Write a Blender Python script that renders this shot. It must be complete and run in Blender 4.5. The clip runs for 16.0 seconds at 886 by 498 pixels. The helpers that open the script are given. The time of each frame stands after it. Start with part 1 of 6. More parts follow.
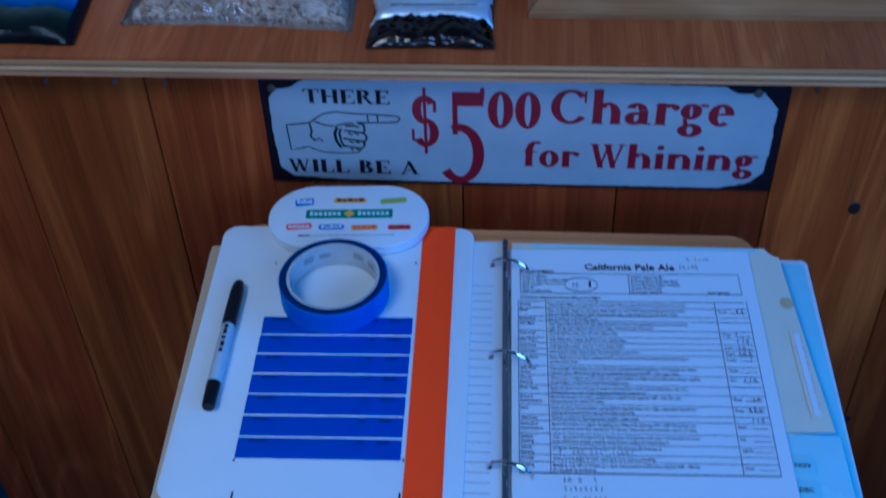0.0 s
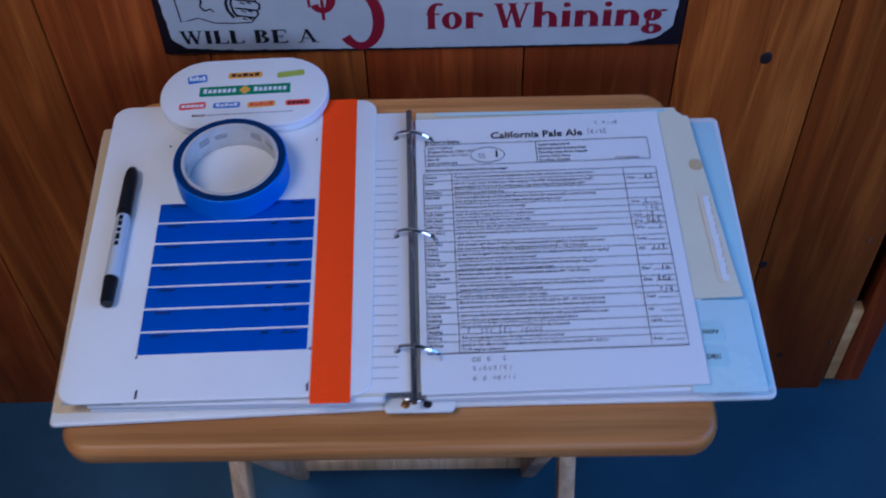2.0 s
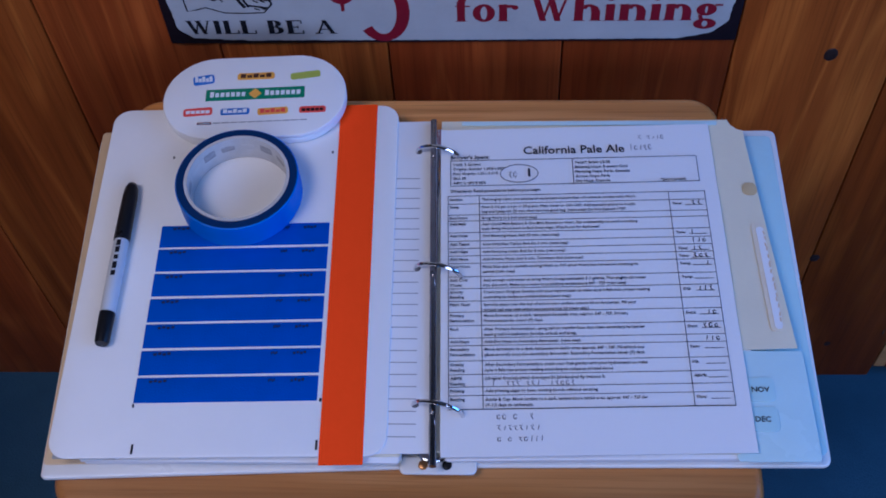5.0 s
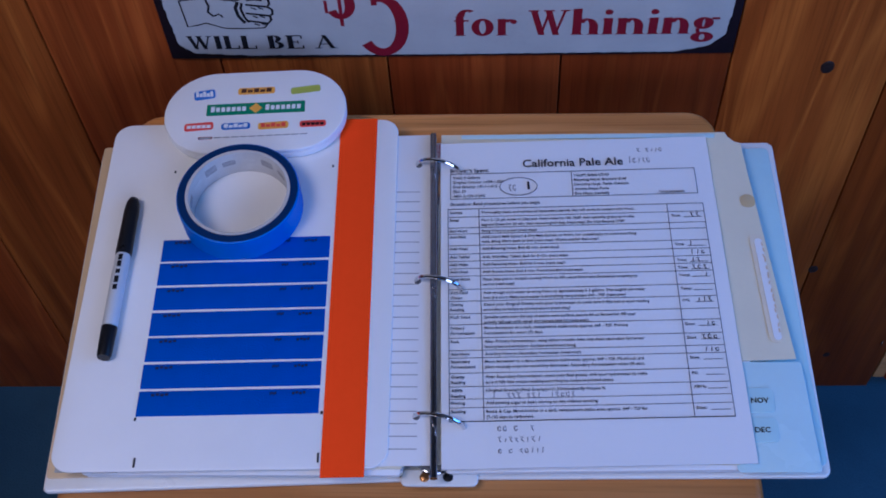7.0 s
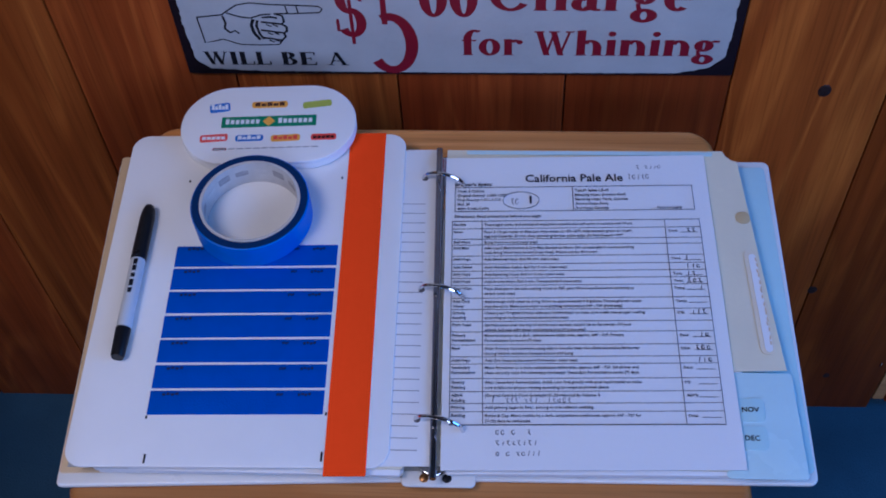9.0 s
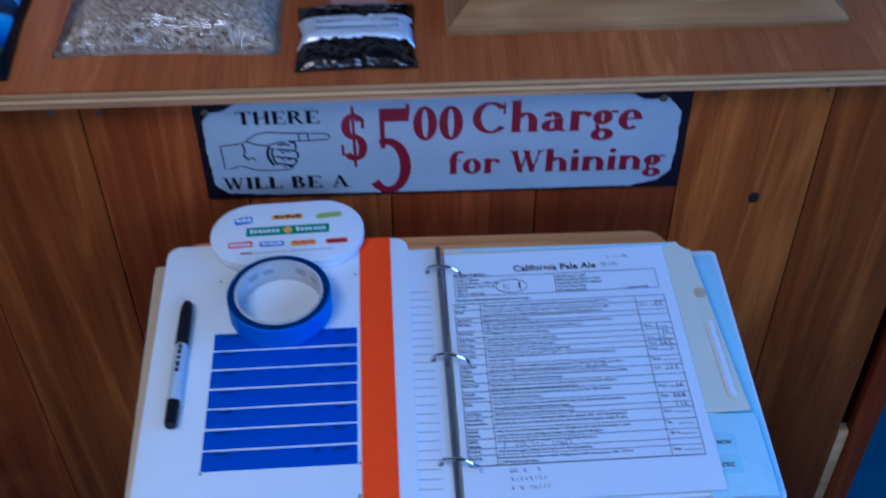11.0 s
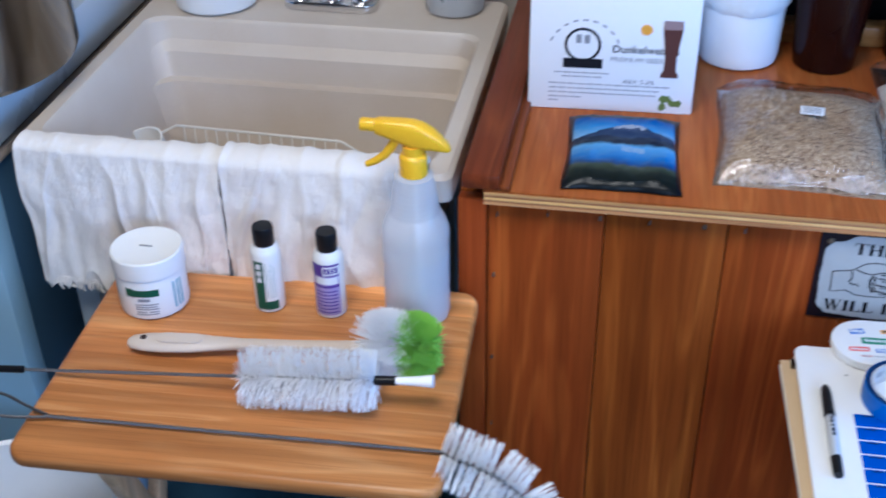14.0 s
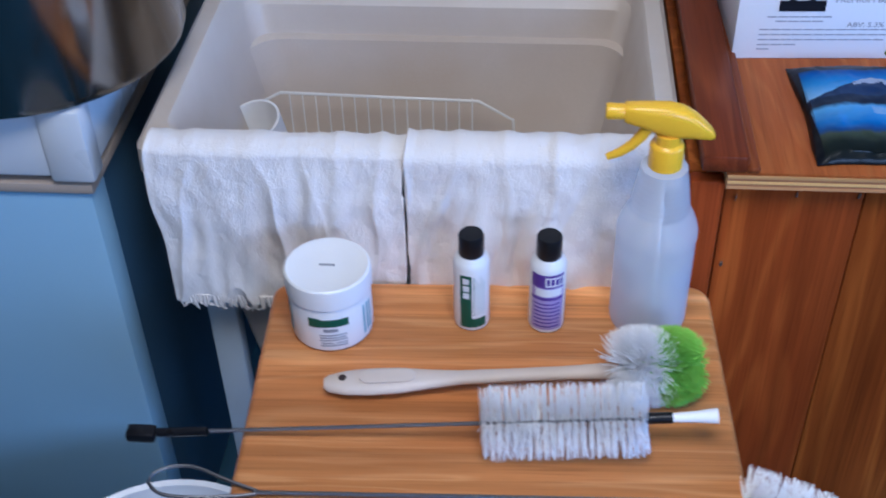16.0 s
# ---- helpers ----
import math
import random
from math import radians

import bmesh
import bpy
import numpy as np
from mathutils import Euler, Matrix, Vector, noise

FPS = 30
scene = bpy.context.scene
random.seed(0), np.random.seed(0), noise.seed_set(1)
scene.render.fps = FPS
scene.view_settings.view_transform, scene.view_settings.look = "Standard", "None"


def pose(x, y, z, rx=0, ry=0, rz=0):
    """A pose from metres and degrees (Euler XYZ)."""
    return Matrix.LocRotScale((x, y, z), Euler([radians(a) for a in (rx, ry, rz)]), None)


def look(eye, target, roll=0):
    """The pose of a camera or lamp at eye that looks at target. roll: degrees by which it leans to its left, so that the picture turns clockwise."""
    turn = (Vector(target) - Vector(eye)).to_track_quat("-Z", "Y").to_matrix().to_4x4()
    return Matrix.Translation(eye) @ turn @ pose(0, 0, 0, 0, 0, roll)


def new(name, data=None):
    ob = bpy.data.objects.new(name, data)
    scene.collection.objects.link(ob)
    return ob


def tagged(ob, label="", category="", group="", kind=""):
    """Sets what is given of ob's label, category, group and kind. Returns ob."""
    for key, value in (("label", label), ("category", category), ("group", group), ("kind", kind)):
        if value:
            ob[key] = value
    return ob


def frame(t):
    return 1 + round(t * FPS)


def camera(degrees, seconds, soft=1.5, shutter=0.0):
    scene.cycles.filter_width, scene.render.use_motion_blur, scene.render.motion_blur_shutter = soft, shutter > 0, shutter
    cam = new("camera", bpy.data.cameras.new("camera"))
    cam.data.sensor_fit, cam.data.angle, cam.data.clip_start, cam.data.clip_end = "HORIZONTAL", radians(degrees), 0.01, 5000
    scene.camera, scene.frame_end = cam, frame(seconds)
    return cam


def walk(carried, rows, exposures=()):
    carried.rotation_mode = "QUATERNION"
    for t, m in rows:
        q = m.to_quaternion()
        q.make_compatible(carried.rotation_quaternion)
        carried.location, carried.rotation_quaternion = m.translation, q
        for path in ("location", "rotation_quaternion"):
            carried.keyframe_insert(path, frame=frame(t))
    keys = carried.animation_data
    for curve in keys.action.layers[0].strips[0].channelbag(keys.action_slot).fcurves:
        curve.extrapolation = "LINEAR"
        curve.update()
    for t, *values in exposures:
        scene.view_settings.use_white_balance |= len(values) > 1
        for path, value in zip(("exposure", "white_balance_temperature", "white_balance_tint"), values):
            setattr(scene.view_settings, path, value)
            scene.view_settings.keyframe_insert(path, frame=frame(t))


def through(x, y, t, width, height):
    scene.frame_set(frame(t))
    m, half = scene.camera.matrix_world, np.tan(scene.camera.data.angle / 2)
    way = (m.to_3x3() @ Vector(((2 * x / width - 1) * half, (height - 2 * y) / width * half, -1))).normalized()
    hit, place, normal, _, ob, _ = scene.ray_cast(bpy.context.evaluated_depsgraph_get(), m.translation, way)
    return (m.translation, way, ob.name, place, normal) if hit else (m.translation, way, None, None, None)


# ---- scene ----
cam = camera(41.3, 16.0, soft=1.8, shutter=0.5)
PATH = [
    (0, (0.027, -0.882, 1.421), (-0.104, 0.56, 0.042), -2.3),
    (0.5, (0.005, -0.914, 1.417), (-0.062, 0.478, -0.018), -2.0),
    (1, (-0.017, -0.951, 1.43), (-0.023, 0.405, -0.04), -2.1),
    (1.2, (-0.025, -0.943, 1.428), (0.004, 0.328, -0.116), -1.5),
    (1.4, (-0.008, -0.912, 1.45), (-0.017, 0.308, -0.135), -2.9),
    (1.5, (0.002, -0.897, 1.443), (-0.007, 0.348, -0.123), -2.9),
    (2, (0.055, -0.835, 1.425), (0.027, 0.398, -0.149), -2.2),
    (2.5, (0.09, -0.772, 1.431), (-0.023, 0.426, -0.167), -3.8),
    (3, (0.092, -0.737, 1.424), (-0.044, 0.417, -0.204), -5.2),
    (3.5, (0.067, -0.701, 1.422), (-0.028, 0.435, -0.22), -4.5),
    (4, (0.069, -0.697, 1.419), (-0.03, 0.408, -0.245), -4.5),
    (4.5, (0.065, -0.697, 1.423), (-0.032, 0.399, -0.247), -4.5),
    (4.7, (0.064, -0.7, 1.42), (-0.029, 0.385, -0.258), -4.2),
    (7, (0.063, -0.704, 1.424), (-0.028, 0.4, -0.241), -4.3),
    (7.5, (0.066, -0.707, 1.426), (-0.031, 0.405, -0.234), -4.0),
    (8, (0.071, -0.719, 1.428), (-0.036, 0.429, -0.206), -4.3),
    (8.2, (0.073, -0.722, 1.426), (-0.043, 0.41, -0.218), -4.2),
    (10.3, (0.062, -0.8, 1.476), (-0.008, 0.443, -0.089), -3.3),
    (10.5, (0.057, -0.833, 1.474), (0.024, 0.459, -0.052), -2.5),
    (11, (-0.006, -0.907, 1.488), (0.038, 0.508, 0.076), -0.6),
    (11.5, (-0.076, -0.986, 1.528), (0.018, 0.526, 0.223), 1.8),
    (12, (-0.065, -1.121, 1.545), (-0.183, 0.492, 0.369), 0.2),
    (12.5, (-0.074, -1.217, 1.565), (-0.368, 0.409, 0.437), -0.7),
    (13, (-0.146, -1.239, 1.56), (-0.577, 0.393, 0.487), -1.4),
    (13.5, (-0.305, -1.24, 1.566), (-0.634, 0.413, 0.489), -0.6),
    (14, (-0.449, -1.229, 1.565), (-0.752, 0.399, 0.444), -0.9),
    (14.5, (-0.531, -1.127, 1.549), (-0.878, 0.446, 0.364), -0.8),
    (15, (-0.587, -1.027, 1.547), (-1.009, 0.462, 0.28), -2.3),
    (15.5, (-0.693, -1.01, 1.54), (-0.972, 0.489, 0.245), -2.0),
    (16, (-0.828, -1.008, 1.547), (-0.969, 0.515, 0.258), -1.6),
]
EXPOSURES = [(0, -1.68, 3290, 8), (0.5, -1.55, 3570, 18), (1.5, -1.36, 4290, 20), (4.5, -1.36, 4400, 27), (8, -1.36, 4400, 27), (10.5, -1.33, 4200, 22), (11, -1.28, 3700, 13), (12, -1.1, 3350, 6), (13, -0.22, 4020, 7), (14, -0.28, 4400, 9), (15.5, -0.42, 4180, 12), (16, -0.46, 4180, 13)]
walk(cam, [(t, look(eye, target, roll)) for t, eye, target, roll in PATH], EXPOSURES)

# ---- light ----
FLOOR = 0.035
world = bpy.data.worlds.new("sky")
scene.world = world
world.use_nodes = True
sky = world.node_tree.nodes.new("ShaderNodeTexSky")
sky.sky_type, sky.sun_disc = "NISHITA", False
sky.sun_elevation, sky.sun_rotation = radians(40), radians(200)
world.node_tree.links.new(sky.outputs[0], world.node_tree.nodes["Background"].inputs[0])
world.node_tree.nodes["Background"].inputs[1].default_value = 0.1


def area_light(name, eye, target, w, h, watts, colour):
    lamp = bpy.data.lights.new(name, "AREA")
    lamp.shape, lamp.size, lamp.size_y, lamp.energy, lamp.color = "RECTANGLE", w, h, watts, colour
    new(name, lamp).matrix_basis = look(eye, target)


# Overhead source is unseen: this warm lamp is added to light the tops.
area_light("roof_window_light", (-0.80, -0.85, 2.385), (-0.80, -0.84, 0), 0.8, 0.7, 41, (1.0, 0.75, 0.47))
area_light("east_window_light", (1.44, -0.55, 1.4), (0, -0.4, 0.75), 1.2, 0.9, 27, (0.25, 0.55, 1.0))
area_light("south_window_light", (0.65, -2.57, 1.7), (-0.2, 0, 0.7), 1.4, 0.9, 41, (0.92, 0.94, 1.0))


# ---- materials ----
def nodes_of(name):
    m = bpy.data.materials.new(name)
    m.use_nodes = True
    t = m.node_tree
    return m, t, t.nodes["Principled BSDF"]


def add(t, kind, **values):
    n = t.nodes.new("ShaderNode" + kind)
    for k, v in values.items():
        n.inputs[k].default_value = v
    return n


def mixed(t, a, b, fac, mode="MIX"):
    n = t.nodes.new("ShaderNodeMix")
    n.data_type, n.blend_type = "RGBA", mode
    for slot, v in ((0, fac), (6, a), (7, b)):
        if hasattr(v, "links"):
            t.links.new(v, n.inputs[slot])
        else:
            n.inputs[slot].default_value = v
    return n.outputs[2]


def rgb(c):
    return (*c, 1.0)


def plain(name, colour, rough=0.5, metal=0.0, vary=0.12, scale=18.0, bump=0.1, fine=260.0, clear=0.0, dirt=None, coat=0.0, spec=0.5):
    """A surface with two scales of variation: broad patches and fine grain."""
    m, t, b = nodes_of(name)
    co = add(t, "TexCoord")
    big, small = add(t, "TexNoise", Scale=scale, Detail=4.0), add(t, "TexNoise", Scale=fine, Detail=3.0)
    for n in (big, small):
        t.links.new(co.outputs["Object"], n.inputs["Vector"])
    ramp = add(t, "MapRange")
    ramp.inputs["From Min"].default_value, ramp.inputs["From Max"].default_value = 0.35, 0.7
    t.links.new(big.outputs["Fac"], ramp.inputs["Value"])
    dark = dirt or tuple(c * (1 - vary) for c in colour)
    base = mixed(t, rgb(colour), rgb(dark), ramp.outputs[0])
    base = mixed(t, base, rgb(tuple(c * (1 - vary * 0.7) for c in colour)), small.outputs["Fac"])
    t.links.new(base, b.inputs["Base Color"])
    r = add(t, "MapRange")
    r.inputs["To Min"].default_value, r.inputs["To Max"].default_value = max(0.02, rough - 0.08), min(1, rough + 0.1)
    t.links.new(big.outputs["Fac"], r.inputs["Value"])
    t.links.new(r.outputs[0], b.inputs["Roughness"])
    b.inputs["Metallic"].default_value = metal
    b.inputs["Transmission Weight"].default_value = clear
    b.inputs["Coat Weight"].default_value = coat
    b.inputs["Specular IOR Level"].default_value = spec
    if bump:
        bp = add(t, "Bump", Strength=bump, Distance=0.002)
        t.links.new(small.outputs["Fac"], bp.inputs["Height"])
        t.links.new(bp.outputs[0], b.inputs["Normal"])
    return m


def wood(name, light, mid, dark, axis="z", rough=0.38, scale=1.0, vary=0.35, coat=0.15, bump=0.12, spec=0.2, streak=0.3, pore=0.55, stave=0.0):
    """Long grain along one axis, growth bands, fine pores; each board differs by its random number."""
    m, t, b = nodes_of(name)
    co, info = add(t, "TexCoord"), add(t, "ObjectInfo")
    shift = add(t, "VectorMath")
    shift.operation = "MULTIPLY_ADD"
    t.links.new(info.outputs["Random"], shift.inputs[0])
    shift.inputs[1].default_value = (7.3, 11.1, 5.7)
    t.links.new(co.outputs["Object"], shift.inputs[2])

    def stretched(across, along):
        mp = add(t, "Mapping")
        s = [across * scale] * 3
        s["xyz".index(axis)] = along * scale
        mp.inputs["Scale"].default_value = s
        t.links.new(shift.outputs[0], mp.inputs["Vector"])
        return mp.outputs[0]

    bands, broad, pores = add(t, "TexNoise", Scale=1.0, Detail=3.0, Distortion=0.6), add(t, "TexNoise", Scale=1.0, Detail=2.0, Distortion=1.2), add(t, "TexNoise", Scale=1.0, Detail=5.0)
    t.links.new(stretched(9.0, 0.9), bands.inputs["Vector"])
    t.links.new(stretched(4.0, 0.8), broad.inputs["Vector"])
    t.links.new(stretched(420.0, 9.0), pores.inputs["Vector"])
    rings = add(t, "Math")
    rings.operation = "MULTIPLY"
    rings.inputs[1].default_value = 9.0
    t.links.new(bands.outputs["Fac"], rings.inputs[0])
    tri = add(t, "Math")
    tri.operation = "PINGPONG"
    tri.inputs[1].default_value = 0.5
    t.links.new(rings.outputs[0], tri.inputs[0])
    ramp = add(t, "ValToRGB")
    e = ramp.color_ramp.elements
    e[0].position, e[0].color = 0.05, rgb(light)
    e[1].position, e[1].color = 0.5, rgb(mid)
    grow = add(t, "MapRange")
    grow.inputs["From Max"].default_value = 0.5
    t.links.new(tri.outputs[0], grow.inputs["Value"])
    t.links.new(grow.outputs[0], ramp.inputs[0])
    wide = add(t, "MapRange")
    wide.inputs["From Min"].default_value, wide.inputs["From Max"].default_value = 0.38, 0.72
    t.links.new(broad.outputs["Fac"], wide.inputs["Value"])
    c = mixed(t, ramp.outputs[0], rgb(dark), wide.outputs[0])
    fine = add(t, "MapRange")
    fine.inputs["From Min"].default_value, fine.inputs["From Max"].default_value, fine.inputs["To Max"].default_value = 0.5, 0.8, pore
    t.links.new(pores.outputs["Fac"], fine.inputs["Value"])
    c = mixed(t, c, rgb(tuple(v * 0.55 for v in dark)), fine.outputs[0])
    lift = add(t, "MapRange")
    lift.inputs["To Min"].default_value, lift.inputs["To Max"].default_value = 1 - vary, 1 + vary * 0.4
    t.links.new(info.outputs["Random"], lift.inputs["Value"])
    hsv = add(t, "HueSaturation")
    streaks, tone, both = add(t, "TexNoise", Scale=1.0, Detail=4.0, Distortion=0.3), add(t, "MapRange"), add(t, "Math")
    t.links.new(stretched(62.0, 1.3), streaks.inputs["Vector"])
    for slot, v in (("From Min", 0.32), ("From Max", 0.68), ("To Min", 1 - streak), ("To Max", 1 + streak * 0.7)):
        tone.inputs[slot].default_value = v
    t.links.new(streaks.outputs["Fac"], tone.inputs["Value"])
    both.operation = "MULTIPLY"
    t.links.new(lift.outputs[0], both.inputs[0])
    t.links.new(tone.outputs[0], both.inputs[1])
    if stave:
        place, row, line, lot, tint, all3 = add(t, "SeparateXYZ"), add(t, "Math"), add(t, "Math"), add(t, "TexWhiteNoise"), add(t, "MapRange"), add(t, "Math")
        lot.noise_dimensions = "1D"
        row.operation, line.operation, all3.operation = "MULTIPLY", "FLOOR", "MULTIPLY"
        row.inputs[1].default_value = 1 / stave
        t.links.new(co.outputs["Object"], place.inputs[0])
        t.links.new(place.outputs[1], row.inputs[0])
        t.links.new(row.outputs[0], line.inputs[0])
        t.links.new(line.outputs[0], lot.inputs["W"])
        tint.inputs["To Min"].default_value, tint.inputs["To Max"].default_value = 0.78, 1.12
        t.links.new(lot.outputs[0], tint.inputs["Value"])
        t.links.new(both.outputs[0], all3.inputs[0])
        t.links.new(tint.outputs[0], all3.inputs[1])
        both = all3
    t.links.new(both.outputs[0], hsv.inputs["Value"])
    turn, part_of, hue = add(t, "Math"), add(t, "Math"), add(t, "MapRange")
    turn.operation, part_of.operation = "MULTIPLY", "FRACT"
    turn.inputs[1].default_value = 13.7
    t.links.new(info.outputs["Random"], turn.inputs[0])
    t.links.new(turn.outputs[0], part_of.inputs[0])
    hue.inputs["To Min"].default_value, hue.inputs["To Max"].default_value = 0.5 - 0.05 * vary, 0.5 + 0.015 * vary
    t.links.new(part_of.outputs[0], hue.inputs["Value"])
    t.links.new(hue.outputs[0], hsv.inputs["Hue"])
    t.links.new(c, hsv.inputs["Color"])
    t.links.new(hsv.outputs[0], b.inputs["Base Color"])
    b.inputs["Roughness"].default_value = rough
    b.inputs["Specular IOR Level"].default_value = spec
    b.inputs["Coat Weight"].default_value, b.inputs["Coat Roughness"].default_value = coat, 0.3
    bp = add(t, "Bump", Strength=bump, Distance=0.002)
    t.links.new(pores.outputs["Fac"], bp.inputs["Height"])
    t.links.new(bp.outputs[0], b.inputs["Normal"])
    return m


PINE = wood("stained_pine", (0.41, 0.112, 0.012), (0.285, 0.068, 0.007), (0.18, 0.037, 0.003), "z", 0.42, vary=0.22, coat=0.0, spec=0.1, streak=0.22, pore=0.6)
TOPWOOD = wood("counter_wood", (0.50, 0.172, 0.032), (0.41, 0.125, 0.02), (0.29, 0.078, 0.012), "y", 0.38, scale=1.6, vary=0.1, coat=0.02, streak=0.17)
TRIMWOOD = wood("trim_wood", (0.28, 0.08, 0.014), (0.19, 0.048, 0.008), (0.12, 0.028, 0.005), "y", 0.38, vary=0.15, coat=0.05)
TRAYWOOD = wood("honey_wood", (0.82, 0.43, 0.135), (0.67, 0.31, 0.078), (0.40, 0.145, 0.028), "x", 0.36, scale=1.15, vary=0.12, coat=0.12, streak=0.22, pore=0.55, stave=0.062)
LEGWOOD = wood("pale_leg_wood", (0.86, 0.58, 0.32), (0.78, 0.50, 0.25), (0.68, 0.41, 0.18), "z", 0.4, vary=0.12)
OAK = wood("oak_frame_wood", (0.50, 0.275, 0.085), (0.39, 0.195, 0.05), (0.25, 0.115, 0.026), "x", 0.4, vary=0.15)
PLYLIGHT = wood("pale_ply", (0.80, 0.52, 0.19), (0.72, 0.44, 0.14), (0.58, 0.33, 0.1), "x", 0.6, coat=0, streak=0.12)
PLYDARK = wood("dark_ply", (0.52, 0.30, 0.11), (0.42, 0.23, 0.08), (0.3, 0.15, 0.05), "x", 0.6, coat=0)
CARPET = plain("blue_carpet", (0.075, 0.150, 0.205), 0.95, vary=0.5, scale=7, bump=0.9, fine=420, spec=0.1)
# Walls out of view are this dark to cut bounce light.
DIM = plain("low_bounce_wall", (0.05, 0.037, 0.03), 0.7, vary=0.15, scale=3, bump=0.2)
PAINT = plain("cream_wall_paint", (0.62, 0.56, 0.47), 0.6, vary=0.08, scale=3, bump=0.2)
# Unseen ceiling, darkened so that it throws little fill light back.
CEIL = plain("low_bounce_ceiling", (0.22, 0.19, 0.16), 0.7, vary=0.06, scale=3, bump=0.2)
WHITE = plain("white_plastic", (0.85, 0.84, 0.82), 0.32, vary=0.05, scale=25, bump=0.03)
TUBMAT = plain("cast_tub_plastic", (0.64, 0.56, 0.465), 0.38, vary=0.12, scale=9, bump=0.06, dirt=(0.56, 0.46, 0.34))
PAPER = plain("white_paper", (0.80, 0.80, 0.81), 0.75, vary=0.03, scale=9, bump=0.05)
CREAM = plain("cream_card", (0.80, 0.735, 0.54), 0.6, vary=0.12, scale=14, bump=0.06)
ENAMEL = plain("white_enamel", (0.66, 0.67, 0.67), 0.28, vary=0.05, scale=8, bump=0.03)
# Pale enamel with the blue of the daylight put into its colour.
BLUELIT = plain("blue_lit_enamel", (0.34, 0.51, 0.66), 0.35, vary=0.06, scale=6, bump=0.05)
STEEL = plain("stainless_steel", (0.62, 0.61, 0.58), 0.16, 1.0, vary=0.15, scale=10, bump=0.02)
CHROME = plain("chrome", (0.75, 0.75, 0.76), 0.08, 1.0, vary=0.08, scale=40, bump=0.0)
BLACK = plain("black_plastic", (0.010, 0.010, 0.012), 0.3, vary=0.3, scale=60, bump=0.05, spec=0.25)
DARK = plain("dark_backing", (0.008, 0.008, 0.010), 0.6, vary=0.4, scale=6, bump=0.1, spec=0.15)


# ---- mesh tools ----
def thing(name, x, y, z, label, category, rz=0, group="", kind=""):
    ob = new(name)
    ob.empty_display_size = 0.02
    ob.matrix_basis = pose(x, y, z, 0, 0, rz)
    return tagged(ob, label, category, group, kind)


def mesh_of(name, bm, material, angle=38):
    bmesh.ops.recalc_face_normals(bm, faces=bm.faces)
    me = bpy.data.meshes.new(name)
    bm.to_mesh(me)
    bm.free()
    me.materials.append(material)
    me.shade_smooth()
    me.set_sharp_from_angle(angle=radians(angle))
    return me


def part(name, bm, material, parent=None, label="", m=None, angle=38):
    me = bm if isinstance(bm, bpy.types.Mesh) else mesh_of(name, bm, material, angle)
    ob = new(name, me)
    if parent:
        ob.parent = parent
    if m:
        ob.matrix_basis = m
    return tagged(ob, label)


def box(bm, x0, y0, z0, x1, y1, z1, bev=0.0, m=None):
    made = bmesh.ops.create_cube(bm, size=1.0)["verts"]
    for v in made:
        v.co = Vector(((x0 + x1) / 2 + v.co.x * (x1 - x0), (y0 + y1) / 2 + v.co.y * (y1 - y0), (z0 + z1) / 2 + v.co.z * (z1 - z0)))
    if bev:
        edges = list({e for v in made for e in v.link_edges})
        got = bmesh.ops.bevel(bm, geom=edges, offset=bev, segments=2, affect="EDGES", profile=0.5)
        made = list({v for f in got["faces"] for v in f.verts} | {v for v in made if v.is_valid})
    if m:
        bmesh.ops.transform(bm, matrix=m, verts=made)
    return bm


def boxed(*a, bev=0.0, m=None):
    return box(bmesh.new(), *a, bev=bev, m=m)


def rrect(w, d, r, n=6):
    pts = []
    for cx, cy, a0 in ((w / 2 - r, d / 2 - r, 0), (-w / 2 + r, d / 2 - r, 90), (-w / 2 + r, -d / 2 + r, 180), (w / 2 - r, -d / 2 + r, 270)):
        for i in range(n + 1):
            a = radians(a0 + 90 * i / n)
            pts.append((cx + r * math.cos(a), cy + r * math.sin(a)))
    return pts


def skin(bm, rings, cap0=True, cap1=True, closed=True):
    """Joins rings of points, all of one length, into a skin."""
    vs = [[bm.verts.new(p) for p in ring] for ring in rings]
    n = len(vs[0])
    for a, b in zip(vs, vs[1:]):
        for i in range(n if closed else n - 1):
            bm.faces.new((a[i], a[(i + 1) % n], b[(i + 1) % n], b[i]))
    if cap0:
        bm.faces.new(vs[0][::-1])
    if cap1:
        bm.faces.new(vs[-1])
    return vs


def slab(w, d, h, r, bev=0.002, z=0.0, n=6, bm=None, steps=3):
    """A rounded board, centred, from z upwards, with eased edges."""
    bm = bm or bmesh.new()
    rings = []
    for k in range(steps + 1):
        a = radians(90 * k / steps)
        rings.append((bev * (1 - math.sin(a)), z + bev * (1 - math.cos(a))))
    for k in range(steps + 1):
        a = radians(90 * k / steps)
        rings.append((bev * (1 - math.cos(a)), z + h - bev * (1 - math.sin(a))))
    skin(bm, [[(x, y, zz) for x, y in rrect(w - 2 * i, d - 2 * i, max(r - i, 0.0004), n)] for i, zz in rings])
    return bm


def lathe(profile, seg=40, bm=None, cap0=True, cap1=True, x=0.0, y=0.0):
    bm = bm or bmesh.new()
    skin(bm, [[(x + r * math.cos(2 * math.pi * i / seg), y + r * math.sin(2 * math.pi * i / seg), z) for i in range(seg)] for r, z in profile], cap0, cap1)
    return bm


